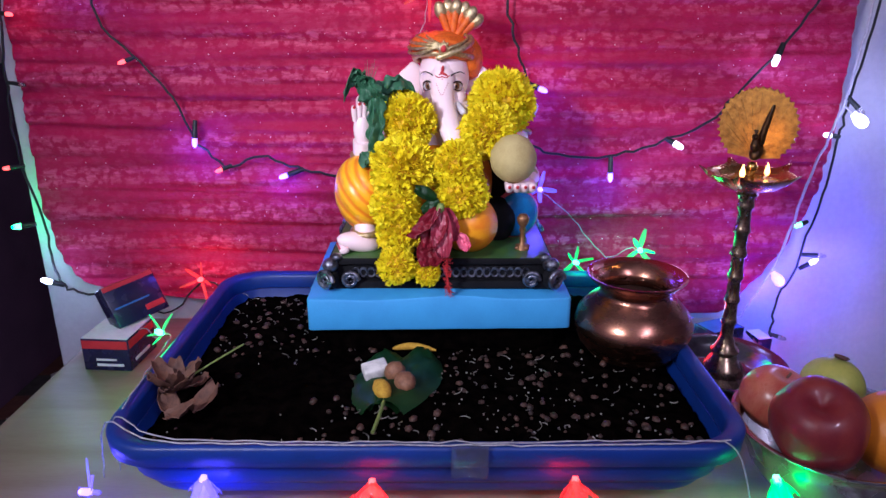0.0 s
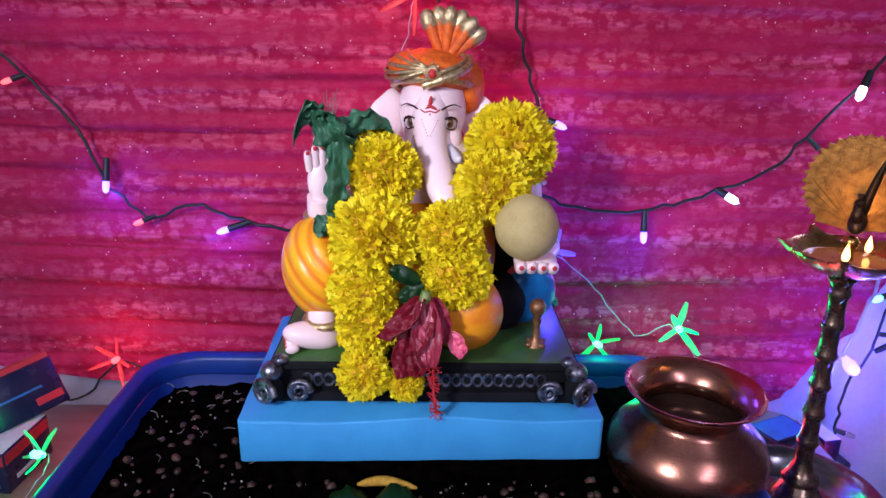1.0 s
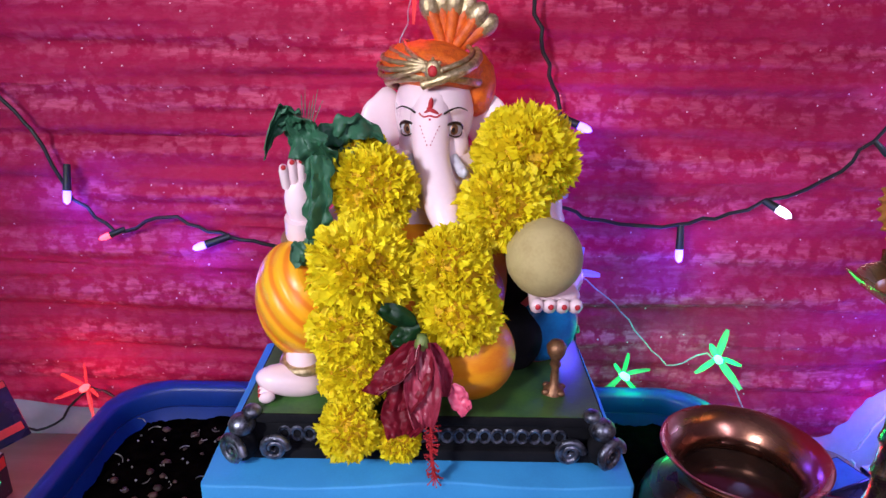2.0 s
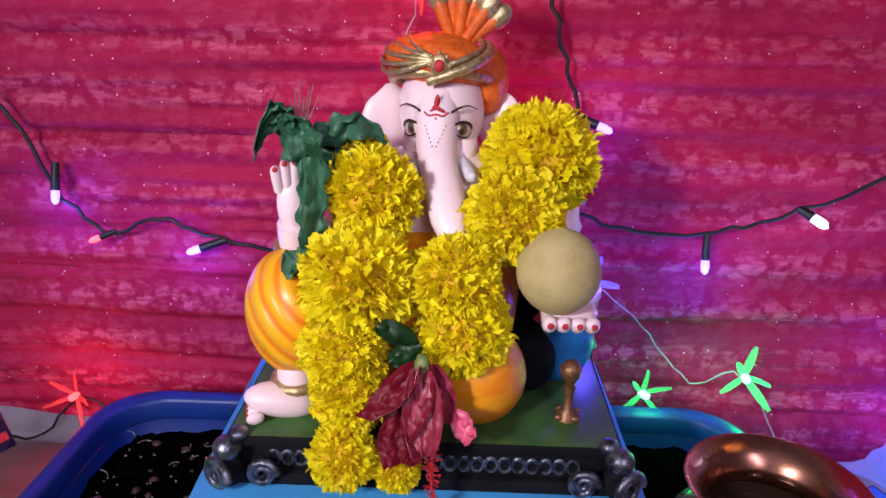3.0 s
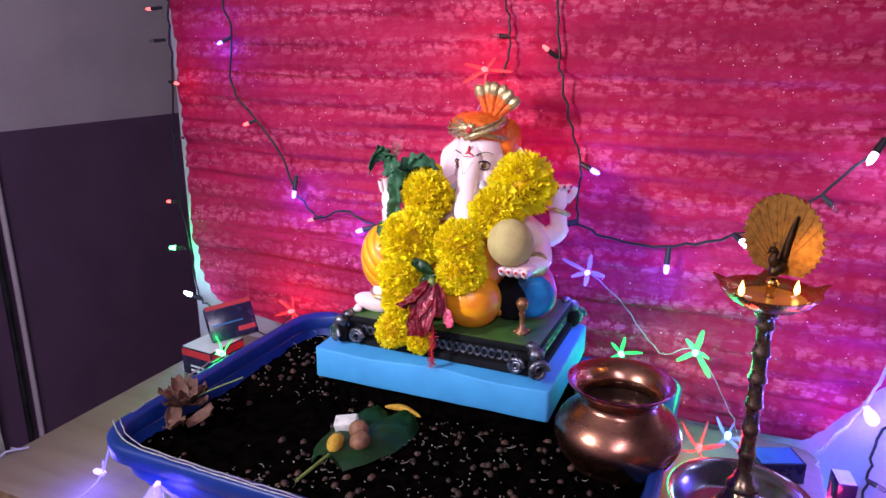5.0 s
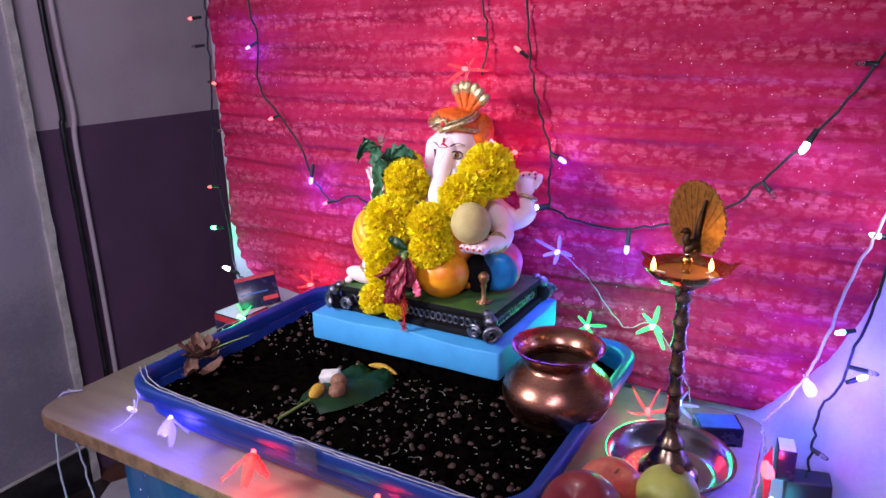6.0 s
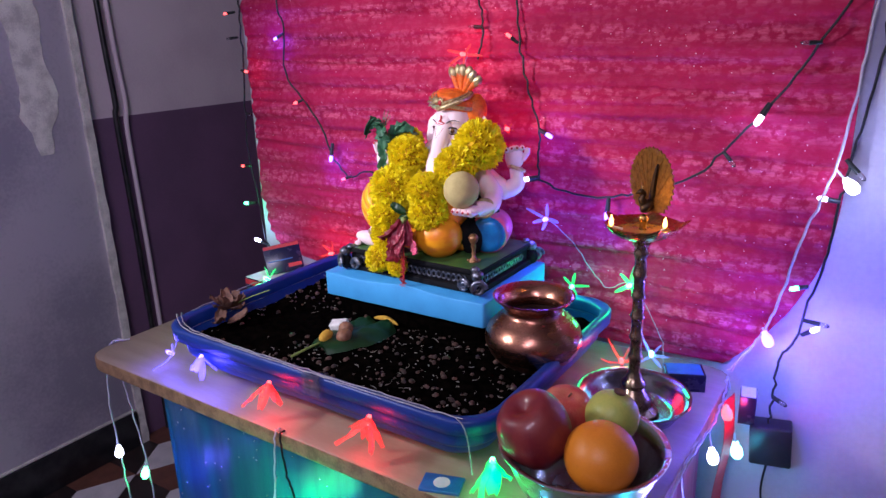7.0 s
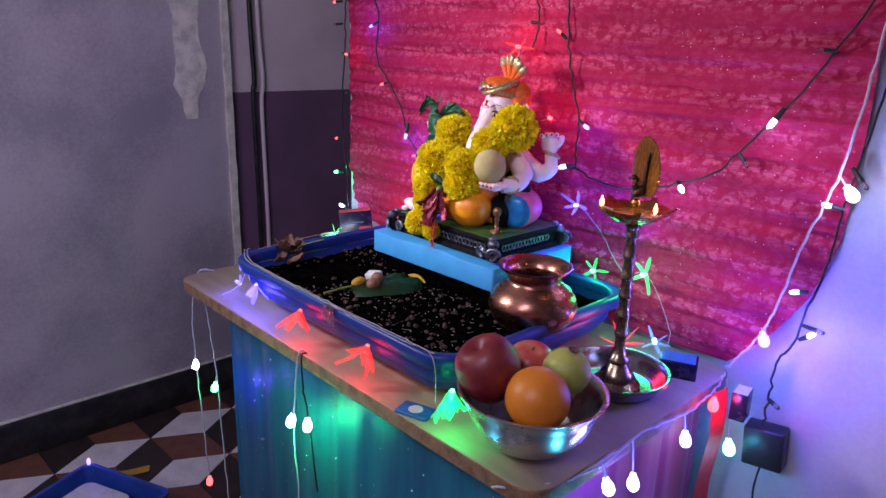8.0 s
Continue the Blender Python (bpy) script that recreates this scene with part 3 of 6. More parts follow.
# ---- cloth on the wall ----
def cloth_at(u, v):
    """u across, v up."""
    z = 0.744 - 0.034 * u * (1 - v) + 0.75 * v
    left = -0.519 + 0.036 * math.exp(-v * 17) + 0.003 * n3(v * 6, 0, 2)
    right = 0.498 - 0.088 * max(0.0, (1.02 - z) / 0.28) ** 2.8 + 0.004 * n3(v * 7, 5, 2)
    x = left + (right - left) * u
    z += 0.012 * math.exp(-u * 22) * (1 - v) ** 6 - 0.012 * math.sin(math.pi * u) * (1 - v)
    tuck = (z * 25 + 0.35 * x + 0.55 * n3(x * 2.2, z * 4, 11)) % 1.0
    w = 0.0085 * (tuck ** 2 - 0.4) * (0.55 + 0.9 * abs(n3(x * 1.7, math.floor(z * 25), 3))) * min(1.0, (1 - tuck) * 7) + 0.005 * n3(x * 1.3 + 4, z * 15, 1.7) + 0.006 * n3(x * 1.6 + 2, z * 34 + 0.8 * x, 7) + 0.010 * (0.3 - abs(n3(x * 1.1, z * 24 + x, 13))) + 0.007 * (0.3 - abs(n3(x * 2.3, z * 60 - x, 31))) + 0.0045 * n3(x * 5, z * 85, 3) + 0.0022 * n3(x * 40, z * 50, 5)
    return Vector((x, WALL - 0.02 + 0.8 * w - 0.004 * math.sin(u * math.pi), z))


bm = bmesh.new()
sheet(bm, cloth_at, 200, 320, thick=0.0012)
single("backdrop_cloth", bm, M["cloth"], "crimson printed voile cloth with horizontal creases, hung on the wall", "cloth")

# ---- table ----
table = thing("table", (-0.025, 0.65, FLOOR), "low beige laminate table with worn rounded edges", "table")


def rounded(bm, x0, x1, y0, y1, z0, z1, r, mat=0, edge=0, segs=6, bev=0.002):
    pts = []
    for cx, cy, a0 in ((x1 - r, y1 - r, 0), (x0 + r, y1 - r, 90), (x0 + r, y0 + r, 180), (x1 - r, y0 + r, 270)):
        for k in range(segs + 1):
            a = radians(a0 + 90 * k / segs)
            pts.append((cx + r * math.cos(a), cy + r * math.sin(a)))
    lo = [bm.verts.new((x, y, z0)) for x, y in pts]
    hi = [bm.verts.new((x, y, z1)) for x, y in pts]
    f1, f2 = bm.faces.new(hi), bm.faces.new(lo[::-1])
    f1.material_index = f2.material_index = mat
    for i in range(len(pts)):
        j = (i + 1) % len(pts)
        f = bm.faces.new((lo[i], lo[j], hi[j], hi[i]))
        f.material_index = edge
    if bev:
        es = list(f1.edges) + list(f2.edges)
        bmesh.ops.bevel(bm, geom=es, offset=bev, segments=2, profile=0.5, affect="EDGES", material=edge)
    return bm


OX, OY, OZ = -0.025, 0.65, FLOOR
bm = bmesh.new()
rounded(bm, -0.445 - OX, 0.398 - OX, 0.432 - OY, 0.866 - OY, TOP - 0.02 - OZ, TOP - OZ, 0.03, 0, 1)
part("tabletop", bm, [M["ply"], M["ply_edge"]], table, "beige laminate top with brown worn edge")
for x, y in ((-0.30, 0.50), (0.34, 0.50), (-0.30, 0.82), (0.34, 0.82)):
    bm = bmesh.new()
    box(bm, (x - 0.02 - OX, y - 0.02 - OY, 0), (x + 0.02 - OX, y + 0.02 - OY, TOP - 0.021 - OZ), 0.003)
    part("leg", bm, M["leg"], table)


def drape_fn(path, amp, ph):
    length = sum((Vector(b) - Vector(a)).length for a, b in zip(path, path[1:]))

    def fn(u, v):
        d = u * length
        for a, b in zip(path, path[1:]):
            a, b = Vector(a), Vector(b)
            if d <= (b - a).length + 1e-6:
                break
            d -= (b - a).length
        t = (b - a).normalized()
        p = a + t * min(d, (b - a).length)
        nrm = Vector((t.y, -t.x))
        grow = 0.35 + 0.65 * v
        o = amp * grow * (0.6 * math.sin(u * length * 80 + ph + 5.5 * n3(u * 7, v * 0.6, ph)) + 1.3 * n3(u * length * 24, v * 1.5, ph))
        p = p + nrm * o
        return Vector((p.x, p.y, TOP - 0.022 - v * (TOP - FLOOR - 0.05)))
    return fn


bm = bmesh.new()
sheet(bm, drape_fn([(-0.308, 0.80), (-0.308, 0.464), (0.36, 0.464)], 0.0045, 0.3), 260, 40, thick=0.001)
single("table_drape", bm, M["drape"], "teal satin drape with sequins hung round the table front", "cloth")
bm = bmesh.new()
sheet(bm, drape_fn([(0.366, 0.47), (0.366, 0.84)], 0.006, 1.3), 120, 40, thick=0.001)
single("table_drape", bm, M["drape_pink"], "magenta satin drape hung at the table side", "cloth")
bm = bmesh.new()
rs = random.Random(5)
for _ in range(170):
    x, z = rs.uniform(-0.29, 0.35), rs.uniform(0.15, 0.67)
    ball(bm, (x, 0.4535 + 0.004 * rs.random(), z), (0.0016, 0.0012, 0.0016), 0, 6, 4)
single("sequins", bm, M["sequin"], "tiny silver sequins scattered over the teal drape", "sequins", kind="stuff")

# ---- tray with soil ----
tray = thing("tray", (-0.0115, 0.6405, TOP), "rectangular blue plastic tray filled with dark soil", "tray")


def outline(hx, hy, r, segs=8):
    pts = []
    for cx, cy, a0 in ((hx - r, hy - r, 0), (-hx + r, hy - r, 90), (-hx + r, -hy + r, 180), (hx - r, -hy + r, 270)):
        for k in range(segs + 1):
            a = radians(a0 + 90 * k / segs)
            pts.append((cx + r * math.cos(a), cy + r * math.sin(a)))
    return pts


def shell(bm, rows, closed_bottom=True):
    """Rows of (half width, half depth, corner radius, z) joined one to the next."""
    rings = [[bm.verts.new((x, y, z)) for x, y in outline(hx, hy, r)] for hx, hy, r, z in rows]
    for a, b in zip(rings, rings[1:]):
        for i in range(len(a)):
            j = (i + 1) % len(a)
            bm.faces.new((a[i], a[j], b[j], b[i]))
    if closed_bottom:
        bm.faces.new(rings[0][::-1])
        bm.faces.new(rings[-1])
    return bm


bm = bmesh.new()
shell(bm, [(0.2000, 0.1345, 0.030, 0.001), (0.2040, 0.1385, 0.031, 0.003), (0.2290, 0.1635, 0.038, 0.022), (0.2350, 0.1695, 0.040, 0.0275), (0.2380, 0.1724, 0.041, 0.033), (0.2400, 0.1744, 0.042, 0.04), (0.2431, 0.1775, 0.043, 0.0405), (0.2451, 0.1796, 0.043, 0.044),
           (0.2482, 0.1827, 0.044, 0.062), (0.2467, 0.1811, 0.043, 0.0635), (0.2451, 0.1785, 0.042, 0.0635), (0.2390, 0.1723, 0.04, 0.04), (0.2340, 0.1674, 0.039, 0.034), (0.2250, 0.1590, 0.037, 0.026), (0.2000, 0.1340, 0.030, 0.006)])
part("tray_shell", bm, M["tray"], tray)
bm = bmesh.new()
shell(bm, [(0.2462, 0.1796, 0.043, 0.064), (0.2565, 0.1899, 0.046, 0.064), (0.2580, 0.1914, 0.046, 0.065), (0.2590, 0.1925, 0.046, 0.08), (0.2575, 0.1909, 0.046, 0.0825),
           (0.2544, 0.1878, 0.045, 0.083), (0.2482, 0.1816, 0.043, 0.0815), (0.2462, 0.1796, 0.043, 0.078), (0.2462, 0.1796, 0.043, 0.064)], False)
part("rim", bm, M["tray"], tray)
bm = bmesh.new()


def soil_at(u, v):
    x, y = -0.241 + 0.482 * u, -0.175 + 0.35 * v
    e = max(abs(x) / 0.241, abs(y) / 0.175)
    z = SOIL - TOP + 0.006 * n3(x, y, 1, 14) + 0.004 * n3(x, y, 4, 60) + 0.002 * n3(x, y, 9, 190) - 0.006 * max(0, e - 0.9) * 10
    # the corners follow the tray's rounding
    k = 0.035
    ax, ay = abs(x) - (0.241 - k), abs(y) - (0.175 - k)
    if ax > 0 and ay > 0:
        d = math.hypot(ax, ay)
        s = max(ax, ay) / d
        x, y = math.copysign(0.241 - k + ax * s, x), math.copysign(0.175 - k + ay * s, y)
    return Vector((x, y, z))


sheet(bm, soil_at, 150, 110)
single("soil", bm, M["soil"], "dark damp potting soil in the blue tray", "soil", kind="stuff", at=pose(-0.0115, 0.6405, TOP))


def scatter(n, seed, make, keep):
    vs, fs = [], []
    r = random.Random(seed)
    count = 0
    while count < n:
        x, y = r.uniform(-0.228, 0.228), r.uniform(-0.163, 0.163)
        if not keep(x, y, r):
            continue
        z = SOIL - TOP + 0.006 * n3(x, y, 1, 14) + 0.004 * n3(x, y, 4, 60)
        v, f = make(r)
        k = len(vs)
        vs += [(a + x, b + y, c + z) for a, b, c in v]
        fs += [tuple(i + k for i in q) for q in f]
        count += 1
    return vs, fs


tmp = bmesh.new()
bmesh.ops.create_icosphere(tmp, subdivisions=1, radius=1)
tmp.verts.ensure_lookup_table()
ICO_V = [tuple(v.co) for v in tmp.verts]
ICO_F = [tuple(v.index for v in f.verts) for f in tmp.faces]
tmp.free()


def seed_shape(r):
    a, s = r.uniform(0, 6.28), r.choice((0.0017, 0.0022, 0.0028, 0.0034, 0.0040))
    m = rot(r.uniform(-40, 40), r.uniform(-40, 40), math.degrees(a))
    return [tuple(m @ Vector((x * s * 1.25, y * s, z * s * 0.85))) for x, y, z in ICO_V], ICO_F


def sprout_shape(r):
    L, a = r.uniform(0.003, 0.010), r.uniform(0, 6.28)
    pts, d = [], Vector((math.cos(a), math.sin(a), r.uniform(-0.1, 0.5)))
    w = 0.0004
    for i in range(5):
        t = i / 4
        p = d * L * t + Vector((math.sin(a) * math.sin(t * 3) * 0.3 * L, -math.cos(a) * math.sin(t * 3) * 0.3 * L, 0.0015))
        for q in range(3):
            b = 2.1 * q
            pts.append((p.x + w * math.cos(b), p.y + w * math.sin(b), p.z + w * math.sin(b + 0.7)))
    fs = [(3 * i + q, 3 * i + (q + 1) % 3, 3 * i + 3 + (q + 1) % 3, 3 * i + 3 + q) for i in range(4) for q in range(3)]
    return pts, fs


def grit_shape(r):
    s = r.uniform(0.0005, 0.0011)
    return [(x * s, y * s, z * s + 0.001) for x, y, z in ICO_V], ICO_F


def seed_keep(x, y, r):
    d = 0.35 + 0.9 * n3(x, y, 3, 9)
    if x > 0.0 and y < 0.02:
        d += 0.5
    if x < -0.13 and y > -0.02:
        d += 0.35
    return r.random() < d


for nm, cnt, sd, mk, mt, lb in (("seeds", 290, 3, seed_shape, "seed", "brown sprouting seeds strewn over the soil"), ("grit", 230, 17, grit_shape, "sprout", "pale grit flecks over the soil"), ("sprouts", 110, 8, sprout_shape, "sprout", "thin pale sprouts and straw bits on the soil")):
    vs, fs = scatter(cnt, sd, mk, seed_keep)
    me = bpy.data.meshes.new(nm)
    me.from_pydata(vs, [], fs)
    me.materials.append(M[mt])
    me.shade_smooth()
    ob = new(nm, me)
    ob.matrix_basis = pose(-0.0115, 0.6405, TOP)
    tagged(ob, lb, "seeds", kind="stuff")

# ---- foam slab and the dark block added for the shadow under it ----
slab = thing("foam_slab", (-0.003, 0.738, SOIL - 0.002), "sky blue foam slab bearing the idol, on a dark block added for its shadow", "slab", rz=1.2)
Z0 = 0.793 - SOIL + 0.002
bm = bmesh.new()
rounded(bm, -0.134, 0.134, -0.093, 0.093, Z0, Z0 + 0.035, 0.004, segs=3, bev=0.0015)
bmesh.ops.subdivide_edges(bm, edges=[e for e in bm.edges if e.calc_length() > 0.1], cuts=24, use_grid_fill=True)
for v in bm.verts:
    if v.co.z > Z0 + 0.02:
        v.co.z += 0.0016 * n3(v.co.x, v.co.y, 2, 30) + 0.0022 * math.sin(v.co.x * 34 + 1.1) * max(0.0, -v.co.y / 0.093) ** 2
    v.co.y += 0.0012 * n3(v.co.x, v.co.z, 5, 25)
part("foam_block", bm, M["foam"], slab)
# block added to bear the foam, soil black to stand for the shadow there
bm = bmesh.new()
rounded(bm, -0.122, 0.122, -0.078, 0.085, 0.0, Z0, 0.004, segs=3, bev=0.001)
part("shadow_block", bm, M["soil"], slab, "dark block added for the shadow under the foam")


# ---- statue: one plain mesh ----
def build_statue():
    names = ["skin", "saffron", "orange", "gold", "black", "silver", "green_top", "cushion", "pink", "kumkum", "eye_dark", "amber", "white_card", "bronze"]
    S, SA, OR, GO, BL, SI, GR, CU, PI, KU, ED, AM, WH, BZ = range(14)
    bm = bmesh.new()
    zb = 0.829
    # plinth: foot, waist, cornice
    rounded(bm, -0.116, 0.116, 0.668, 0.818, zb, zb + 0.008, 0.004, BL, BL, 3, 0.001)
    rounded(bm, -0.110, 0.110, 0.673, 0.814, zb + 0.008, zb + 0.026, 0.004, BL, BL, 3, 0.001)
    rounded(bm, -0.115, 0.115, 0.668, 0.818, zb + 0.026, zb + 0.033, 0.004, GR, BL, 3, 0.0015)
    # row of pierced rings along the front and both sides
    front, side = rot(90, 0, 0), rot(90, 0, 90)
    for i in range(23):
        x = -0.088 + 0.176 * i / 22
        ring(bm, (x, 0.6722, zb + 0.0165), 0.0036, 0.0011, SI, front, 12, 5, 1.25)
    for i in range(15):
        y = 0.692 + 0.1 * i / 14
        for sx in (-1, 1):
            ring(bm, (sx * 0.1108, y, zb + 0.0165), 0.0036, 0.0011, SI, side, 12, 5, 1.25)
    # scrolled corners
    for sx in (-1, 1):
        for cy, sy in ((0.668, 1), (0.816, -1)):
            def scroll(c, R, turn, w):
                pts, rad = [], []
                for k in range(26):
                    a = k / 25 * 4.1 * math.pi
                    r = R * (1 - 0.86 * k / 25)
                    pts.append(Vector(c) + turn @ Vector((r * math.cos(a), r * math.sin(a), 0)))
                    rad.append(w * (1 - 0.5 * k / 25))
                tube(bm, pts, rad, 7, SI)
            cx = sx * 0.112
            scroll((cx + sx * 0.006, cy - sy * 0.009, zb + 0.0125), 0.0105, rot(90, 0, sx * 35), 0.0031)
            scroll((cx - sx * 0.019, cy - sy * 0.005, zb + 0.0115), 0.0088, rot(90, 0, 0), 0.0028)
            ball(bm, (cx + sx * 0.001, cy - sy * 0.002, zb + 0.027), (0.0085, 0.0085, 0.0075), SI, 14, 9)
            ball(bm, (cx - sx * 0.005, cy + sy * 0.002, zb + 0.034), (0.006, 0.006, 0.0045), SI, 12, 8)
            ball(bm, (cx + sx * 0.002, cy - sy * 0.001, zb + 0.012), (0.010, 0.008, 0.012), BL, 12, 8)
    base = zb + 0.033

    # seated body, the raised knee with its foot, the folded leg
    ball(bm, (0.0, 0.758, 0.915), (0.062, 0.045, 0.058), SA, 28, 18)
    ball(bm, (0.002, 0.775, 0.965), (0.056, 0.038, 0.052), S, 28, 18)
    ball(bm, (0.008, 0.728, 0.918), (0.046, 0.034, 0.040), SA, 28, 18)
    ball(bm, (-0.083, 0.722, 0.917), (0.030, 0.037, 0.041), AM, 36, 26, rot(0, -8, 10))
    tube(bm, spline([(-0.082, 0.716, 0.905), (-0.080, 0.703, 0.885), (-0.079, 0.702, 0.870)], 5), 0.0115, 14, S)
    ring(bm, (-0.0797, 0.7025, 0.8815), 0.0128, 0.0034, GO, rot(8, 0, 0))
    ball(bm, (-0.086, 0.694, 0.8715), (0.024, 0.0125, 0.0105), S, 24, 14, rot(0, 14, 18))
    for k in range(5):
        ball(bm, (-0.1055 + 0.0014 * k, 0.6975 - 0.0052 * k + 0.003, 0.8668), (0.0055, 0.0031, 0.0040), S, 10, 7, rot(0, 0, 18))
        ball(bm, (-0.1098 + 0.0014 * k, 0.6965 - 0.0052 * k + 0.003, 0.8684), (0.0012, 0.0015, 0.0015), KU, 8, 5)
    ball(bm, (0.028, 0.704, 0.890), (0.033, 0.033, 0.031), SA, 30, 22, rot(0, 30, -12))
    ball(bm, (-0.008, 0.712, 0.884), (0.036, 0.034, 0.022), SA, 24, 14)
    ball(bm, (0.015, 0.76, base + 0.012), (0.08, 0.045, 0.018), SA, 28, 10)
    # bolster with its pink end band and the small gilt stand before it
    prof = [(0.0, 0.0), (0.016, 0.001), (0.0225, 0.003), (0.0255, 0.008)]
    lathe(bm, prof, 36, (0.0875, 0.733, base + 0.0265), CU, rot(90, 0, 20) @ rot(180, 0, 0))
    lathe(bm, [(0.0255, 0.0), (0.0275, 0.002), (0.0285, 0.012), (0.0285, 0.045), (0.02, 0.054), (0.0, 0.056)], 36, (0.0848, 0.7405, base + 0.0265), PI, rot(90, 0, 20) @ rot(180, 0, 0))
    lathe(bm, [(0.0, 0.0), (0.0075, 0.0), (0.0065, 0.003), (0.003, 0.006), (0.0026, 0.018), (0.004, 0.021), (0.0028, 0.024), (0.0058, 0.029), (0.0068, 0.034), (0.004, 0.038), (0.0, 0.039)], 14, (0.0868, 0.70, base), BZ)
    for k in range(4):
        ball(bm, (0.0868 + 0.007 * math.cos(k * 1.57 + 0.6), 0.70 + 0.007 * math.sin(k * 1.57 + 0.6), base + 0.002), (0.003, 0.0022, 0.0022), BZ, 8, 6)
    # black masses put in for the shade between the bolster and the body
    ball(bm, (0.055, 0.765, 0.895), (0.035, 0.03, 0.05), BL, 20, 14)
    ball(bm, (0.054, 0.750, 0.884), (0.020, 0.030, 0.024), BL, 20, 14)

    # one more black mass for the same shade
    ball(bm, (0.062, 0.736, 0.884), (0.021, 0.016, 0.026), BL, 20, 14)

    def hand(c, m, mat=S, length=0.017, curl=0.0, nails=True, slim=1.0):
        ball(bm, c, (0.0135 * slim, 0.0075, 0.0175), mat, 18, 12, m)
        for k in range(4):
            x = (-0.0098 + 0.0066 * k) * slim
            ln = length * (0.82, 0.98, 1.0, 0.85)[k]
            p = [Vector((x, -0.001, 0.011)), Vector((x * 1.12, -0.003 - curl * 0.3, 0.011 + ln * 0.55)), Vector((x * 1.16, -0.004 - curl, 0.011 + ln))]
            pts = [Vector(c) + m @ q for q in spline(p, 4)]
            tube(bm, pts, [0.0036 * (0.4 + 0.6 * slim)] * (len(pts) - 2) + [0.0031 * (0.4 + 0.6 * slim), 0.0016], 9, mat)
            if nails:
                ball(bm, pts[-2] + m @ Vector((0, -0.003, 0.0005)), (0.0017, 0.001, 0.0018), KU, 7, 5, m)
        p = [Vector((0.011 * slim, -0.002, -0.004)), Vector((0.0175 * slim, -0.005, 0.005)), Vector((0.0185 * slim, -0.007, 0.013))]
        tube(bm, [Vector(c) + m @ q for q in spline(p, 4)], [0.0042] * 8 + [0.002], 9, mat)

    # blessing hand
    hand((-0.0815, 0.727, 0.984), rot(6, -3, 16), length=0.0195, slim=0.74)
    tube(bm, spline([(-0.055, 0.762, 0.965), (-0.080, 0.75, 0.948), (-0.0822, 0.735, 0.956), (-0.0815, 0.729, 0.973)], 6), 0.0112, 14, S)
    ring(bm, (-0.0822, 0.7345, 0.9565), 0.0124, 0.0028, GO, rot(12, 0, 0))
    # hand that holds the fruit
    ball(bm, (0.083, 0.703, 0.9325), (0.016, 0.018, 0.007), S, 20, 12, rot(0, 0, 10))
    for k in range(4):
        tube(bm, spline([(0.070 + 0.0075 * k, 0.70, 0.9335), (0.0695 + 0.0078 * k, 0.685, 0.931), (0.069 + 0.0080 * k, 0.680, 0.937)], 4), [0.0042] * 7 + [0.0038, 0.0022], 9, S)
        ball(bm, (0.0692 + 0.0080 * k, 0.6768, 0.9345), (0.0018, 0.0012, 0.0019), KU, 8, 5)
    tube(bm, spline([(0.050, 0.770, 0.968), (0.082, 0.757, 0.945), (0.0935, 0.733, 0.934), (0.085, 0.708, 0.932)], 6), [0.0155] * 8 + [0.013] * 6 + [0.0112] * 5, 14, S)
    ring(bm, (0.0935, 0.719, 0.9325), 0.0118, 0.0026, GO, rot(90, 0, 40))
    # raised rear hand
    tube(bm, spline([(0.045, 0.79, 0.965), (0.074, 0.802, 0.940), (0.092, 0.810, 0.948), (0.0915, 0.811, 0.970)], 6), [0.015] * 8 + [0.0125] * 6 + [0.0098] * 5, 14, S)
    hand((0.0905, 0.808, 0.986), rot(4, -6, 34), length=0.006, curl=0.009)
    ring(bm, (0.0925, 0.811, 0.970), 0.0118, 0.0026, GO, rot(-20, 12, 0))
    # rear hand on the other side, behind the leaves
    tube(bm, spline([(-0.045, 0.785, 0.97), (-0.078, 0.785, 0.99), (-0.082, 0.775, 1.01)], 6), 0.012, 12, S)
    first = len(bm.verts)
    # head, ears, trunk
    ball(bm, (0.004, 0.766, 1.034), (0.030, 0.031, 0.036), S, 32, 22)
    ball(bm, (-0.008, 0.750, 1.015), (0.013, 0.013, 0.016), S, 20, 14)
    ball(bm, (0.018, 0.750, 1.013), (0.013, 0.013, 0.016), S, 20, 14)
    tube(bm, spline([(0.004, 0.752, 1.045), (0.004, 0.741, 1.028), (0.0055, 0.729, 1.009), (0.010, 0.719, 0.992), (0.0135, 0.711, 0.976), (0.0125, 0.709, 0.966)], 8), [0.015] * 5 + [0.0155, 0.0158, 0.0158, 0.0156, 0.0152, 0.0148, 0.0144] + [0.014, 0.0137, 0.0134, 0.0131, 0.0129, 0.0127, 0.0125, 0.0124] + [0.0122] * 8 + [0.012, 0.0118, 0.0115, 0.011, 0.0105, 0.010, 0.0092, 0.0085, 0.008, 0.0072, 0.0065, 0.0055, 0.0045], 20, S)
    for sx, c in ((-1, (-0.036, 0.774, 1.024)), (1, (0.046, 0.778, 1.023))):
        ball(bm, c, (0.018, 0.005, 0.024), S, 24, 14, rot(0, sx * -16, sx * -18), lambda d: 1 + 0.06 * math.sin(5 * d.x + 3 * d.z))
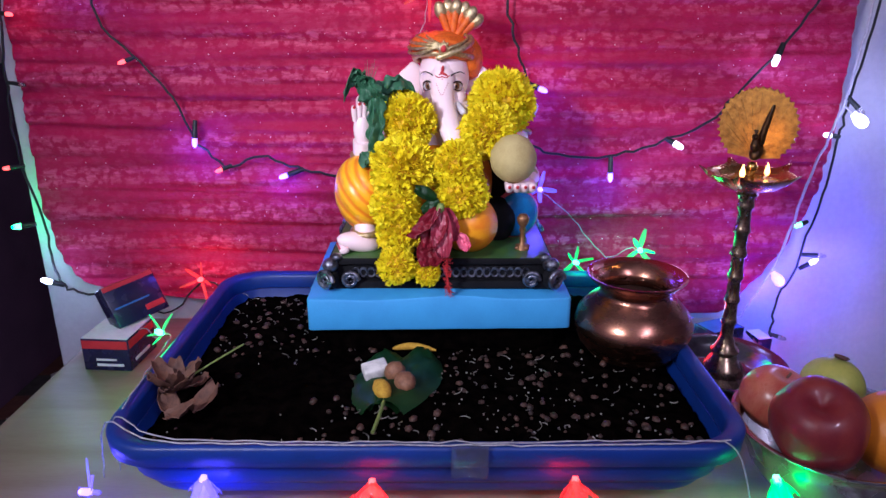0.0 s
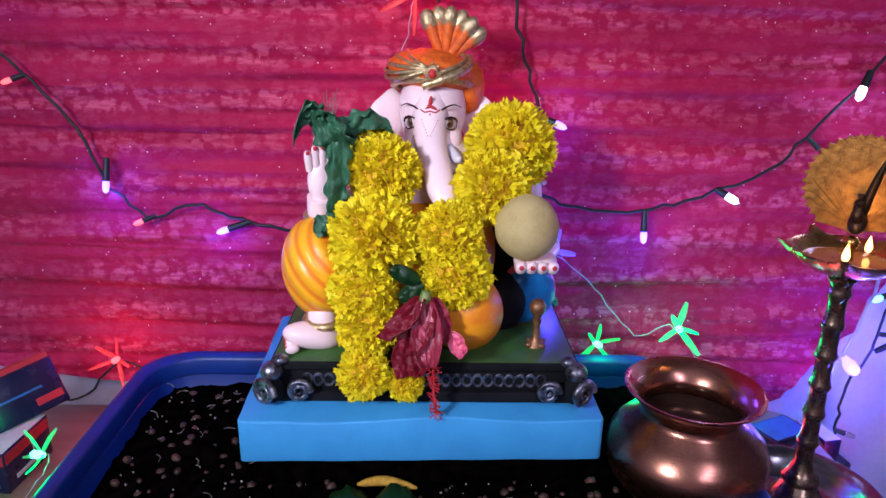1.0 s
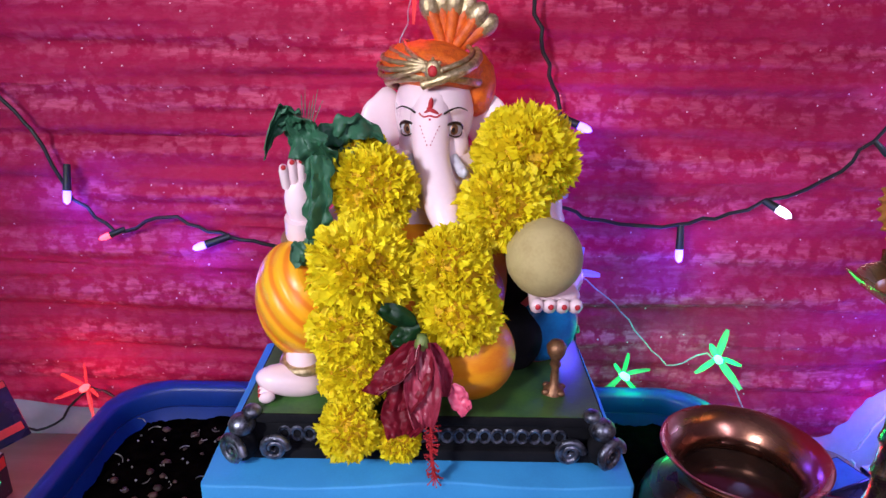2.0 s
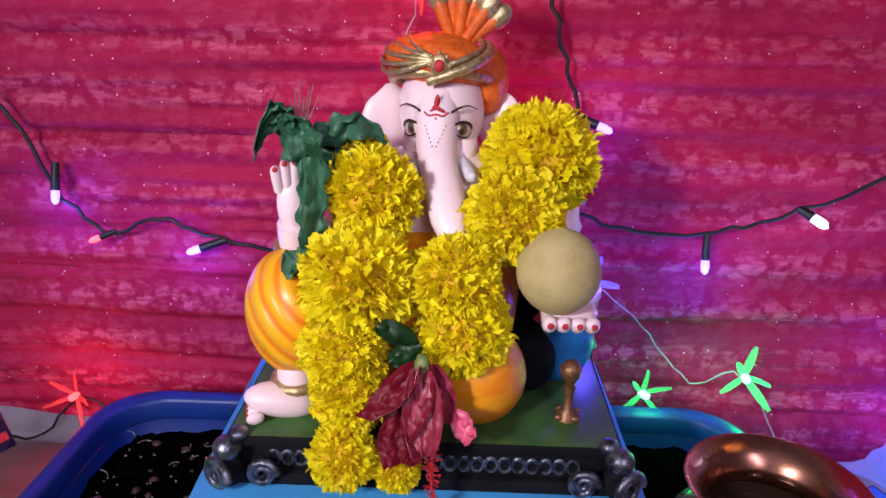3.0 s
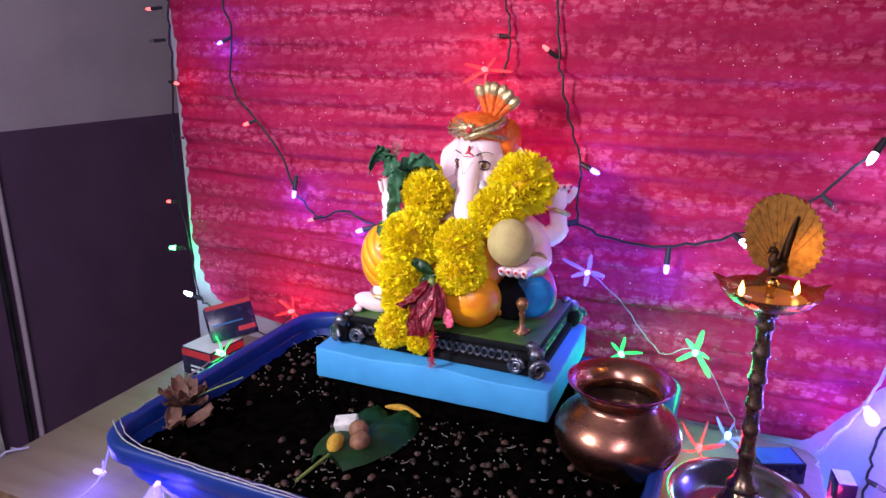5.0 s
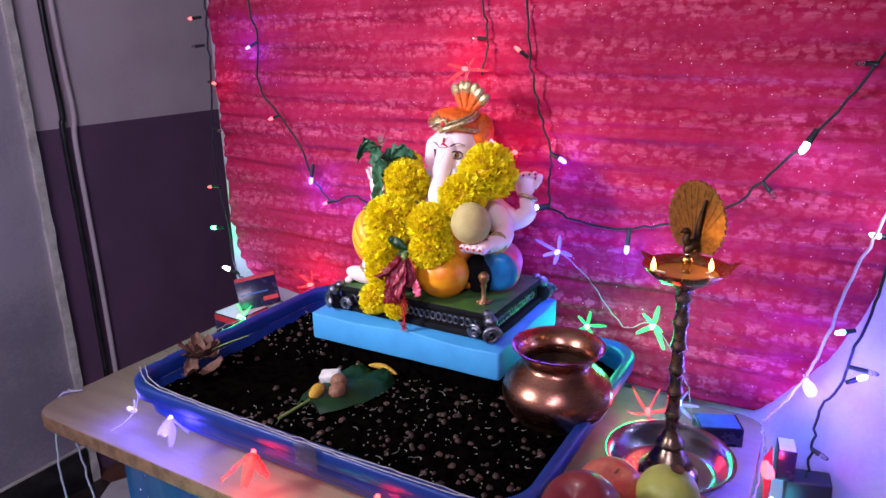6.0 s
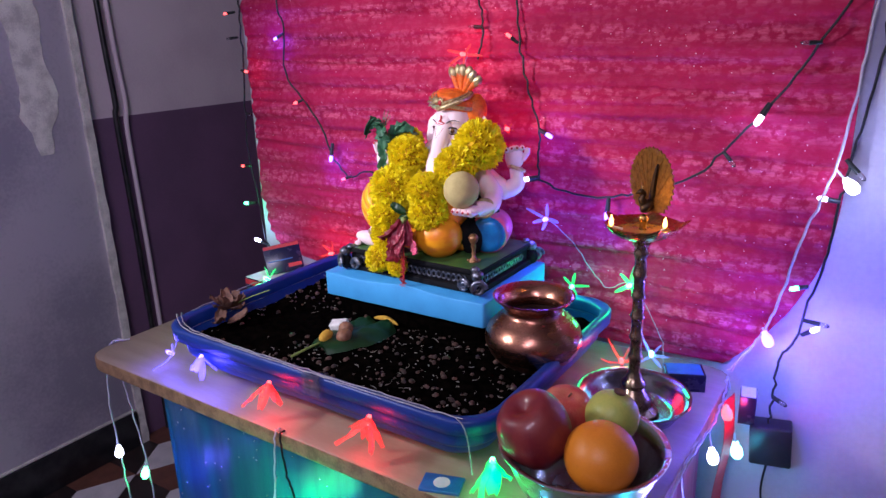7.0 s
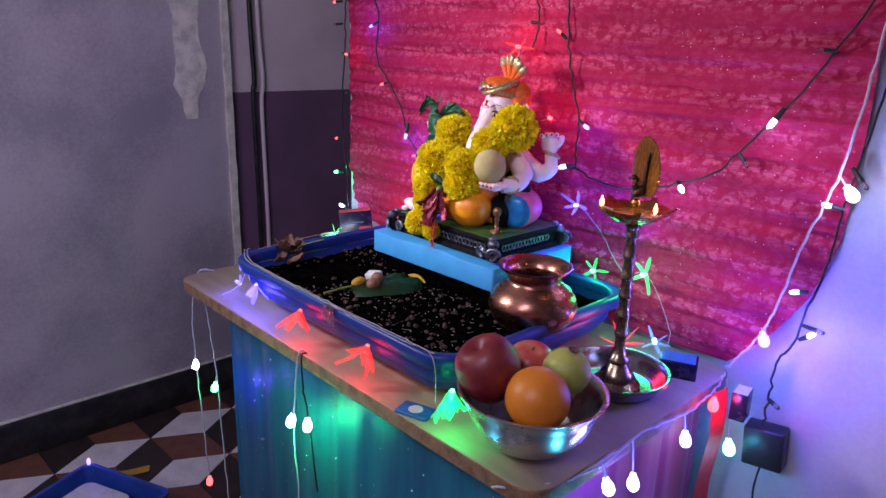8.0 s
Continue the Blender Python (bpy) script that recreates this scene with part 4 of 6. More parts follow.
    for sx, ex in ((-1, -0.0122), (1, 0.0204)):
        turn = rot(0, sx * 10, sx * 42)
        ball(bm, (ex, 0.7398, 1.0258), (0.0078, 0.0036, 0.0046), WH, 16, 10, turn)
        ball(bm, (ex + sx * 0.0006, 0.7374, 1.0258), (0.0036, 0.0024, 0.0038), BZ, 14, 9, turn)
        ball(bm, (ex + sx * 0.0003, 0.7354, 1.0258), (0.0017, 0.0012, 0.0019), ED, 10, 7, turn)
        for lid, w in ((1, 0.0011), (-1, 0.0006)):
            pts = [Vector((ex, 0.7385, 1.0258)) + turn @ Vector((0.0082 * math.cos(a_), -0.0030 * math.sin(a_), lid * 0.0047 * math.sin(a_))) for a_ in [math.pi * j / 10 for j in range(11)]]
            tube(bm, pts, [w * (0.35 + 0.65 * math.sin(math.pi * j / 10)) for j in range(11)], 6, ED)
        # brow: rises from the inner end to a thin outer tip
        pts = spline([(ex - sx * 0.0085, 0.7330, 1.0352), (ex - sx * 0.002, 0.7338, 1.0392), (ex + sx * 0.0045, 0.7378, 1.0404), (ex + sx * 0.0098, 0.7440, 1.0376)], 4)
        tube(bm, pts, [0.0010 - 0.00006 * j for j in range(len(pts))], 6, ED)
    # mark on the brow: an upright leaf between two curls, dots that run down to the trunk
    ball(bm, (0.0045, 0.7318, 1.0420), (0.0019, 0.0022, 0.0058), KU, 12, 8, rot(8, 8, 0))
    ball(bm, (0.0062, 0.7305, 1.0386), (0.0052, 0.0018, 0.0017), KU, 10, 7, rot(0, 24, 0))
    ball(bm, (0.0028, 0.7305, 1.0384), (0.0044, 0.0018, 0.0015), KU, 10, 7, rot(0, -24, 0))
    tube(bm, spline([(-0.0035, 0.7302, 1.0372), (0.0, 0.7282, 1.0352), (0.0045, 0.7274, 1.0362), (0.009, 0.7282, 1.0352), (0.0125, 0.7302, 1.0372)], 4), 0.0006, 7, KU)
    ball(bm, (0.0045, 0.7272, 1.0336), 0.0009, KU, 6, 5)
    for k in range(6):
        for sx in (-1, 1):
            ball(bm, (0.0045 + sx * (0.0068 - 0.0011 * k), 0.7262 - 0.0014 * k, 1.0295 - 0.0022 * k), (0.0005, 0.0009, 0.0005), KU, 6, 4)
    # tusks
    for sx in (-1, 1):
        tube(bm, spline([(0.006 + sx * 0.014, 0.737, 1.007), (0.008 + sx * 0.0185, 0.728, 1.001), (0.009 + sx * 0.019, 0.722, 1.003)], 4), [0.0042] * 5 + [0.0035, 0.003, 0.002, 0.0012], 9, WH)
    # turban with gilt swags, brooch, plume
    ball(bm, (0.002, 0.768, 1.063), (0.038, 0.036, 0.018), OR, 40, 20, rot(-6, 6, 0), lambda d: 1 + 0.03 * math.sin(16 * d.z + 5 * d.x))
    ball(bm, (0.004, 0.772, 1.071), (0.023, 0.024, 0.011), OR, 28, 14)
    ball(bm, (0.034, 0.778, 1.051), (0.016, 0.018, 0.023), OR, 24, 16, None, lambda d: 1 + 0.03 * math.sin(15 * d.z))
    ring(bm, (0.003, 0.766, 1.0535), 0.0335, 0.0040, GO, rot(-14, 0, 0), 40, 8, 0.9)
    def on_turban(az, el, lift=1.03):
        az, el = radians(az), radians(el)
        return Vector((0.002 + 0.039 * lift * math.cos(el) * math.cos(az), 0.768 + 0.037 * lift * math.cos(el) * math.sin(az), 1.063 + 0.019 * lift * math.sin(el)))

    for k in range(5):
        drop = (-8, 8, 26, 44, 62)[k]
        pts = [on_turban(-88 - 100 * t, 14 + (drop - 14) * math.sin(min(1, t * 1.5) * math.pi / 2) - 6 * math.sin(math.pi * t)) for t in [j / 14 for j in range(15)]]
        tube(bm, pts, [0.0016 + 0.0003 * (j % 2) for j in range(15)], 8, GO)
    pts = [on_turban(-96 + 96 * t, -24 + 62 * t, 1.04) for t in [j / 14 for j in range(15)]]
    tube(bm, pts, [0.0032 + 0.0004 * (j % 2) for j in range(15)], 9, GO)
    pts = [on_turban(-84 + 100 * t, 2 + 55 * t, 1.03) for t in [j / 14 for j in range(15)]]
    tube(bm, pts, 0.0018, 8, GO)
    ball(bm, (0.006, 0.7305, 1.0645), (0.0062, 0.003, 0.0072), GO, 14, 9)
    ball(bm, (0.006, 0.7280, 1.0645), (0.0034, 0.002, 0.0038), KU, 12, 8)
    for k in range(8):
        ball(bm, (0.006 + 0.0066 * math.cos(k * 0.785), 0.7295, 1.0645 + 0.0076 * math.sin(k * 0.785)), 0.0013, GO, 6, 5)
    for k in range(6):
        a = radians(-34 + 15 * k)
        d = Vector((math.sin(a + 0.20), 0.0, math.cos(a + 0.20)))
        o = Vector((0.013, 0.770, 1.070))
        yy = Vector((0, 0.0015 * ((k % 2) * 2 - 1), 0))
        pts = [o + d * (0.033 * j / 7) + yy for j in range(8)]
        tube(bm, pts, [0.003, 0.0034, 0.0038, 0.0042, 0.0045, 0.0048, 0.005, 0.005], 10, OR)
        ball(bm, o + d * 0.0355 + yy, (0.0072, 0.0052, 0.0098), GO, 20, 12, rot(0, math.degrees(a + 0.20), 0), lambda q: 1 + 0.05 * math.sin(9 * math.atan2(q.y, q.x)))
    # the head sits back over the shoulders; the trunk reaches forward
    bm.verts.ensure_lookup_table()
    for v in bm.verts[first:]:
        k = min(1.0, max(0.0, (v.co.z - 0.965) / 0.055))
        q = rot(0, 0, -4 * k) @ Vector(((v.co.x - 0.004) * (1 - 0.07 * k), v.co.y - 0.77, 0))
        v.co.x, v.co.y = 0.004 + q.x, 0.77 + q.y + 0.003 + 0.022 * k
    return single("elephant_headed_idol", bm, [M[n] for n in names], "painted elephant-headed deity idol seated on a black and silver plinth", "statue")


build_statue()

# fruit in the idol's hand
bm = bmesh.new()
ball(bm, (0, 0, 0), (0.0235, 0.0235, 0.0245), 0, 40, 28, None, lambda d: 1 + 0.02 * n3(d.x, d.y, d.z, 3) + 0.004 * n3(d.x, d.y, d.z, 14))
single("wood_apple", bm, M["wood_apple"], "round matte tan fruit resting in the idol's hand", "fruit", at=pose(0.0735, 0.6935, 0.9605))


# ---- petals and leaves ----
def petal_sheet(bm, root, tipd, side, length, width, curl, seed, mat=0, thick=0.0006, nu=12, nv=14, crumple=0.1):
    root, tipd, side = Vector(root), Vector(tipd).normalized(), Vector(side).normalized()
    nrm = tipd.cross(side).normalized()

    def fn(u, v):
        w = width * (0.18 + 0.82 * math.sin(math.pi * min(1, (0.10 + 0.80 * v))) ** 0.8) * (u - 0.5)
        p = root + tipd * (length * v) + side * w
        p += nrm * (curl * length * v * v + width * 0.9 * (u - 0.5) ** 2)
        k = crumple * width
        p += nrm * (k * n3(u * 4 + seed, v * 5, seed) + 0.5 * k * n3(u * 11, v * 11 + seed, seed)) * (0.3 + v)
        return p
    return sheet(bm, fn, nu, nv, mat, thick)


# ---- marigold garland ----
def marigold_petals(bm, r, seed, petals):
    """Broad frilled petals that stand out from the heart at all slants."""
    rr = random.Random(seed)
    for i in range(petals):
        z = 1 - 2 * (i + 0.5) / petals
        a = i * 2.39996 + rr.uniform(-0.4, 0.4)
        s = math.sqrt(max(0, 1 - z * z))
        d = Vector((s * math.cos(a), s * math.sin(a), z))
        t = d.orthogonal().normalized()
        t.rotate(Matrix.Rotation(rr.uniform(0, 6.28), 3, d))
        b = d.cross(t)
        w, ln, slant = r * rr.uniform(0.07, 0.15), r * rr.uniform(0.14, 0.30), rr.uniform(0.15, 1.25)
        out = d * math.cos(slant) + b * math.sin(slant)
        up = d * math.sin(slant) - b * math.cos(slant)
        ph = rr.uniform(0, 6.28)
        root = d * (r * rr.uniform(0.72, 0.88) * (1 + 0.10 * n3(d.x + seed, d.y, d.z, 2.5)))
        rows = []
        for k, ww in ((0.0, 0.35), (0.6, 0.95), (1.0, 1.1)):
            row = []
            for q in range(5):
                x = q / 2 - 1
                frill = math.sin(ph + x * 5.5) * 0.26 * k * k
                o = root + out * (ln * k * (1 - 0.16 * x * x * k + 0.12 * math.sin(ph + x * 7) * k)) + t * (w * ww * x)
                o += up * (ln * (0.30 * k * k + frill) - w * 0.25 * (1 - x * x) * (1 - k))
                row.append(bm.verts.new(o))
            rows.append(row)
        for x, y in zip(rows, rows[1:]):
            for q in range(4):
                bm.faces.new((x[q], x[q + 1], y[q + 1], y[q]))


garland = thing("marigold_garland", (0.0, 0.70, 0.93), "garland of frilly yellow marigolds draped over the idol", "garland")
FLOWERS = [(0.066, 0.752, 1.010, 0.035), (0.049, 0.718, 0.984, 0.029), (-0.033, 0.722, 0.994, 0.0285), (-0.046, 0.744, 1.010, 0.021), (-0.038, 0.694, 0.951, 0.034),
           (0.017, 0.691, 0.954, 0.026), (0.022, 0.689, 0.925, 0.0275), (-0.046, 0.685, 0.912, 0.0265), (-0.043, 0.681, 0.888, 0.025), (-0.045, 0.661, 0.857, 0.020), (-0.014, 0.661, 0.850, 0.0145)]
for i, (x, y, z, r) in enumerate(FLOWERS):
    r *= 0.95
    bm = bmesh.new()
    ball(bm, (0, 0, 0), r * 0.80, 0, 28, 20, None, lambda d: 1 + 0.07 * n3(d.x, d.y, d.z, 5))
    heart = part("marigold", bm, M["marigold_core"], garland, at=pose(x, y - 0.70, z - 0.93, 17 * i, 31 * i, 53 * i))
    bm = bmesh.new()
    marigold_petals(bm, r, 20 + i, int(350 + r * 20000))
    tagged(part("petals", bm, M["marigold"], heart), kind="stuff")
bm = bmesh.new()
tube(bm, spline([(-0.045, 0.015, 0.09), (-0.03, 0.0, 0.03), (-0.04, -0.015, -0.03), (-0.03, -0.03, -0.075), (-0.012, -0.03, -0.078)], 6), 0.001, 5)
part("thread", bm, M["stem"], garland, "thin green thread")
for i, (root, tip, side, ln) in enumerate((((-0.004, -0.028, -0.005), (-0.7, -0.3, 0.4), (0.3, 0.2, 0.9), 0.024), ((-0.002, -0.026, -0.008), (-0.9, -0.25, -0.5), (-0.4, 0.3, 0.8), 0.020))):
    bm = bmesh.new()
    petal_sheet(bm, root, tip, side, ln, 0.013, 0.15, 5 + i, 0, 0.0006, 8, 10, 0.2)
    part("sepal", bm, M["leaf_fresh"], garland, "dark green sepal")


# ---- hibiscus ----
hib = thing("hibiscus_flower", (0.0, 0.662, 0.905), "wilted crimson hibiscus hanging over the marigolds", "flower")
for i, (root, tip, side, ln, wd, mt, cu) in enumerate((((0.0, 0.002, 0.012), (-0.25, -0.35, -1), (1, -0.25, 0), 0.042, 0.026, 0, 0.1), ((0.002, 0.0, 0.012), (0.28, -0.3, -1), (1, 0.3, 0), 0.034, 0.022, 1, -0.12),
                                                       ((-0.002, -0.001, 0.010), (-0.55, -0.3, -0.85), (0.7, -0.5, 0.2), 0.036, 0.024, 0, 0.2), ((0.0, -0.003, 0.010), (0.05, -0.42, -1), (1, 0, 0), 0.046, 0.022, 1, 0.0), ((-0.006, 0.0, -0.015), (-0.15, -0.2, -1), (1, -0.1, 0), 0.032, 0.030, 0, 0.1))):
    bm = bmesh.new()
    petal_sheet(bm, root, tip, side, ln, wd, cu, i * 3.1, 0, 0.0005, 26, 30, 0.17)
    part("petal", bm, M["hibiscus_pale" if mt else "hibiscus"], hib)
bm = bmesh.new()
petal_sheet(bm, (0.018, -0.004, -0.014), (0.6, -0.3, -0.7), (0.6, 0, 0.8), 0.018, 0.014, 0.1, 7, crumple=0.3)
part("petal", bm, M["pink"], hib, "small pink petal")
bm = bmesh.new()
lathe(bm, [(0.0, 0.018), (0.003, 0.017), (0.0048, 0.011), (0.0038, 0.006), (0.0, 0.004)], 14)
part("calyx", bm, M["stem"], hib, "green calyx")
bm = bmesh.new()
rr = random.Random(4)
spine = spline([(0.001, -0.006, -0.01), (0.006, -0.011, -0.035), (0.006, -0.013, -0.052), (0.0085, -0.018, -0.070)], 8)
tube(bm, spine, 0.0011, 6)
for p in spine[8:]:
    for _ in range(5):
        d = Vector((rr.uniform(-1, 1), rr.uniform(-1, 0.3), rr.uniform(-0.8, 0.3))).normalized() * rr.uniform(0.003, 0.006)
        tube(bm, [p, p + d], [0.0004, 0.0003], 4)
        ball(bm, p + d, 0.0006, 0, 5, 4)
part("stamen", bm, M["kumkum"], hib, "long red stamen column with fringe")

# ---- wilted leaf bundle beside the blessing hand ----
bunch = thing("leaf_bundle", (-0.060, 0.735, 1.012), "crumpled dark green leaves tucked beside the idol's hand", "leaves")


def crumpled(root, tip, side, length, width, seed, fold, droop):
    """A leaf folded along its midrib, with a ragged edge and a tip that droops."""
    root, tip, side = Vector(root), Vector(tip).normalized(), Vector(side).normalized()
    nrm = tip.cross(side).normalized()
    bm = bmesh.new()

    def fn(u, v):
        x = u - 0.5
        rag = 1 + 0.16 * math.sin(v * 23 + seed) * abs(x) * 2 + 0.20 * n3(v * 9, seed, x * 3)
        w = width * (0.30 + 0.70 * math.sin(math.pi * min(1, 0.16 + 0.76 * v))) * rag
        p = root + tip * (length * v) + side * (w * x) - nrm * (fold * width * abs(x) * (0.5 + v))
        p += nrm * (0.06 * width * math.sin(x * 19 + 5 * n3(v * 2, seed, 0)) * (0.35 + 0.65 * v))
        p += nrm * (0.30 * width * n3(u * 4 + seed, v * 5, seed) + 0.12 * width * n3(u * 11, v * 13 + seed, 2)) + Vector((0, -0.15, -1)) * (droop * length * max(0, v - 0.45) ** 2)
        return p
    return sheet(bm, fn, 22, 26, 0, 0.0007)


# upright fan of a leaf whose tip falls over, one reaching to the head, one hanging beside the palm, one curled below it
for root, tip, side, ln, wd, sd, fo, dr in (((0.003, -0.016, -0.010), (-0.50, 0.05, 0.86), (0.86, -0.25, 0.50), 0.046, 0.027, 1.3, 0.5, 0.1),
                                            ((-0.016, -0.016, 0.027), (-0.85, -0.15, 0.10), (0.10, -0.2, 0.95), 0.022, 0.017, 7.1, 0.5, 3.2),
                                            ((-0.008, -0.010, 0.006), (0.92, 0.10, 0.38), (-0.35, -0.35, 0.87), 0.046, 0.023, 3.7, 0.6, 0.9),
                                            ((-0.004, -0.034, 0.008), (-0.13, 0.05, -1), (0.95, -0.30, -0.1), 0.060, 0.019, 5.2, 0.7, 0.0),
                                            ((-0.004, -0.034, -0.048), (-0.75, -0.25, -0.55), (0.4, 0.5, -0.6), 0.020, 0.017, 9.4, 0.6, 0.4)):
    part("leaf", crumpled(root, tip, side, ln, wd, sd, fo, dr), M["leaf"], bunch)
for i in range(6):
    bm = bmesh.new()
    tube(bm, [(-0.016 + 0.0012 * i, -0.012, 0.022), (-0.017 + 0.0026 * i, -0.008, 0.040 + 0.004 * math.sin(i * 2.1))], [0.0005, 0.0002], 4)
    part("stalk", bm, M["leaf"], bunch)

# ---- copper pot ----
pot = thing("copper_pot", (0.199, 0.656, SOIL - 0.004), "polished copper water pot set into the soil", "pot")
bm = bmesh.new()
lathe(bm, [(0.0, 0.0), (0.034, 0.0), (0.044, 0.006), (0.054, 0.018), (0.0595, 0.032), (0.0598, 0.040), (0.056, 0.050), (0.047, 0.060), (0.038, 0.067), (0.0352, 0.071), (0.036, 0.075),
           (0.041, 0.081), (0.0472, 0.0865), (0.0500, 0.0895), (0.0500, 0.0905), (0.0482, 0.0905), (0.040, 0.083), (0.0348, 0.076), (0.0335, 0.071), (0.036, 0.066), (0.045, 0.059), (0.05, 0.05)], 64)
part("pot_body", bm, M["copper"], pot)
bm = bmesh.new()
lathe(bm, [(0.0, 0.062), (0.02, 0.062), (0.041, 0.0615)], 40)
part("water", bm, M["water"], pot, "dark still water")

# ---- oil lamp ----
LX, LY = 0.316, 0.693
lamp = thing("oil_lamp", (LX, LY, TOP), "tall brass oil lamp with peacock crest, two flames lit", "oil lamp")
bm = bmesh.new()
lathe(bm, [(0.0, 0.001), (0.045, 0.001), (0.052, 0.004), (0.060, 0.016), (0.0665, 0.025), (0.0685, 0.0255), (0.0685, 0.0275), (0.066, 0.0275), (0.058, 0.018), (0.05, 0.0075), (0.044, 0.005), (0.0, 0.005)], 56)
part("drip_plate", bm, M["plate"], lamp, "shiny steel drip plate")
bm = bmesh.new()
lathe(bm, [(0.0, 0.005), (0.030, 0.005), (0.031, 0.008), (0.026, 0.012), (0.0235, 0.014), (0.0245, 0.017), (0.020, 0.024), (0.015, 0.032), (0.0125, 0.036), (0.015, 0.039), (0.015, 0.042), (0.0105, 0.047), (0.0085, 0.053)], 32)
part("foot", bm, M["gunmetal"], lamp)
bm = bmesh.new()
prof = [(0.0085, 0.053)]
z = 0.053
for k in range(6):
    s = 0.0261
    prof += [(0.0068, z + 0.004), (0.0066, z + s - 0.008), (0.0080, z + s - 0.006), (0.0088, z + s - 0.0035), (0.0080, z + s - 0.001)]
    z += s
prof += [(0.0075, z + 0.004), (0.011, z + 0.009), (0.008, z + 0.013), (0.0, z + 0.014)]
lathe(bm, prof, 24)
part("stem", bm, M["gunmetal"], lamp)
DISH = z + 0.012
bm = bmesh.new()


def lips(co):
    r = math.hypot(co.x, co.y)
    a = math.atan2(co.y, co.x)
    k = max(0.0, math.cos(5 * (a - 0.35))) ** 6
    f = 1 + 0.22 * k * max(0, (r - 0.022) / 0.02)
    return Vector((co.x * f, co.y * f, co.z + 0.006 * k * max(0, (r - 0.03) / 0.012)))


lathe(bm, [(0.0, 0.0), (0.012, 0.0005), (0.026, 0.005), (0.036, 0.012), (0.0415, 0.018), (0.0425, 0.0195), (0.041, 0.0195), (0.035, 0.0145), (0.025, 0.0085), (0.012, 0.005), (0.0, 0.0045)], 80, (0, 0, DISH), 0, None, lambda c: lips(c))
part("oil_dish", bm, M["brass"], lamp, "five-lipped brass dish")
bm = bmesh.new()
lathe(bm, [(0.0, 0.0122), (0.02, 0.0122), (0.031, 0.0120)], 40, (0, 0, DISH))
part("oil", bm, M["oil"], lamp)
FLAME_AT = []
for a, far in ((radians(236), 0.043), (radians(25), 0.024)):
    p = Vector((far * math.cos(a), far * math.sin(a), DISH + (0.022 if far > 0.03 else 0.014)))
    bm = bmesh.new()
    tube(bm, [p + Vector((-0.35 * p.x, -0.35 * p.y, -0.005)), p], 0.0012, 6)
    wick = part("wick", bm, M["camphor"], lamp, "cotton wick")
    bm = bmesh.new()
    lathe(bm, [(0.0, 0.0), (0.002, 0.0015), (0.0027, 0.004), (0.0023, 0.007), (0.0011, 0.011), (0.0, 0.014)], 14, tuple(p))
    part("flame", bm, M["flame"], wick, "small orange flame")
    FLAME_AT.append(Vector((LX, LY, TOP)) + p)
bm = bmesh.new()
lathe(bm, [(0.007, 0.004), (0.0045, 0.01), (0.0035, 0.02), (0.0065, 0.026), (0.004, 0.030), (0.0, 0.031)], 16, (0, 0, DISH))
part("spindle", bm, M["brass"], lamp)
FAN = Matrix.Translation((0.004, 0.008, DISH + 0.030)) @ Euler((0, 0, radians(-35))).to_matrix().to_4x4()
bm = bmesh.new()


front = []
for i in range(161):
    a = radians(-50) + radians(280) * i / 160
    r = 0.0365 * (1 + 0.085 * (0.5 + 0.5 * math.cos(i / 160 * 2 * math.pi * 28)) ** 2)
    front.append((r * math.cos(a), 0.036 + r * math.sin(a)))
front += [(-0.006, 0.003), (0.0, 0.0), (0.006, 0.003)]
vf = [bm.verts.new((x, -0.0008, z)) for x, z in front]
vb = [bm.verts.new((x, 0.0008, z)) for x, z in front]
cf, cb = bm.verts.new((0, -0.0012, 0.036)), bm.verts.new((0, 0.0008, 0.036))
for i in range(len(front)):
    j = (i + 1) % len(front)
    bm.faces.new((cf, vf[i], vf[j]))
    bm.faces.new((cb, vb[j], vb[i]))
    bm.faces.new((vf[j], vf[i], vb[i], vb[j]))
ribs = []
for k in range(15):
    a = radians(-30 + 240 * k / 14)
    ribs.append(bmesh.new())
    tube(ribs[-1], [(0.006 * math.cos(a), -0.0014, 0.012 + 0.006 * math.sin(a)), (0.033 * math.cos(a), -0.0012, 0.036 + 0.033 * math.sin(a))], 0.0004, 4)
fan = part("crest", bm, M["fan"], lamp, "round fluted brass fan with beaded rim", at=FAN)
for rb in ribs:
    part("rib", rb, M["fan"], fan)
bm = bmesh.new()
for i in range(28):
    a = radians(-45) + radians(270) * (i + 0.5) / 28
    ball(bm, (0.0368 * math.cos(a), 0, 0.036 + 0.0368 * math.sin(a)), 0.0013, 0, 7, 5)
part("beading", bm, M["fan"], fan)
bm = bmesh.new()
ball(bm, (0.003, -0.006, 0.010), (0.0065, 0.010, 0.0065), 0, 18, 12, rot(35, 0, 0))
tube(bm, spline([(0.003, -0.011, 0.013), (0.002, -0.013, 0.019), (0.002, -0.011, 0.024), (0.002, -0.014, 0.0265)], 5), [0.0042] * 6 + [0.0032] * 6 + [0.003] * 4, 10)
ball(bm, (0.002, -0.0145, 0.0268), (0.0034, 0.0045, 0.0032), 0, 12, 8)
tube(bm, [(0.002, -0.018, 0.0266), (0.002, -0.0225, 0.025)], [0.0014, 0.0003], 6)
tube(bm, spline([(0.004, 0.0, 0.016), (0.008, -0.0025, 0.036), (0.013, -0.003, 0.058)], 5), [0.0045, 0.0042, 0.004, 0.0036, 0.0032, 0.003, 0.0028, 0.0025, 0.002, 0.0015, 0.001], 8)
for k in range(3):
    tube(bm, [(0.002, -0.0135, 0.029), (0.0005 + 0.0015 * k, -0.0125, 0.0335)], [0.0006, 0.0009], 5)
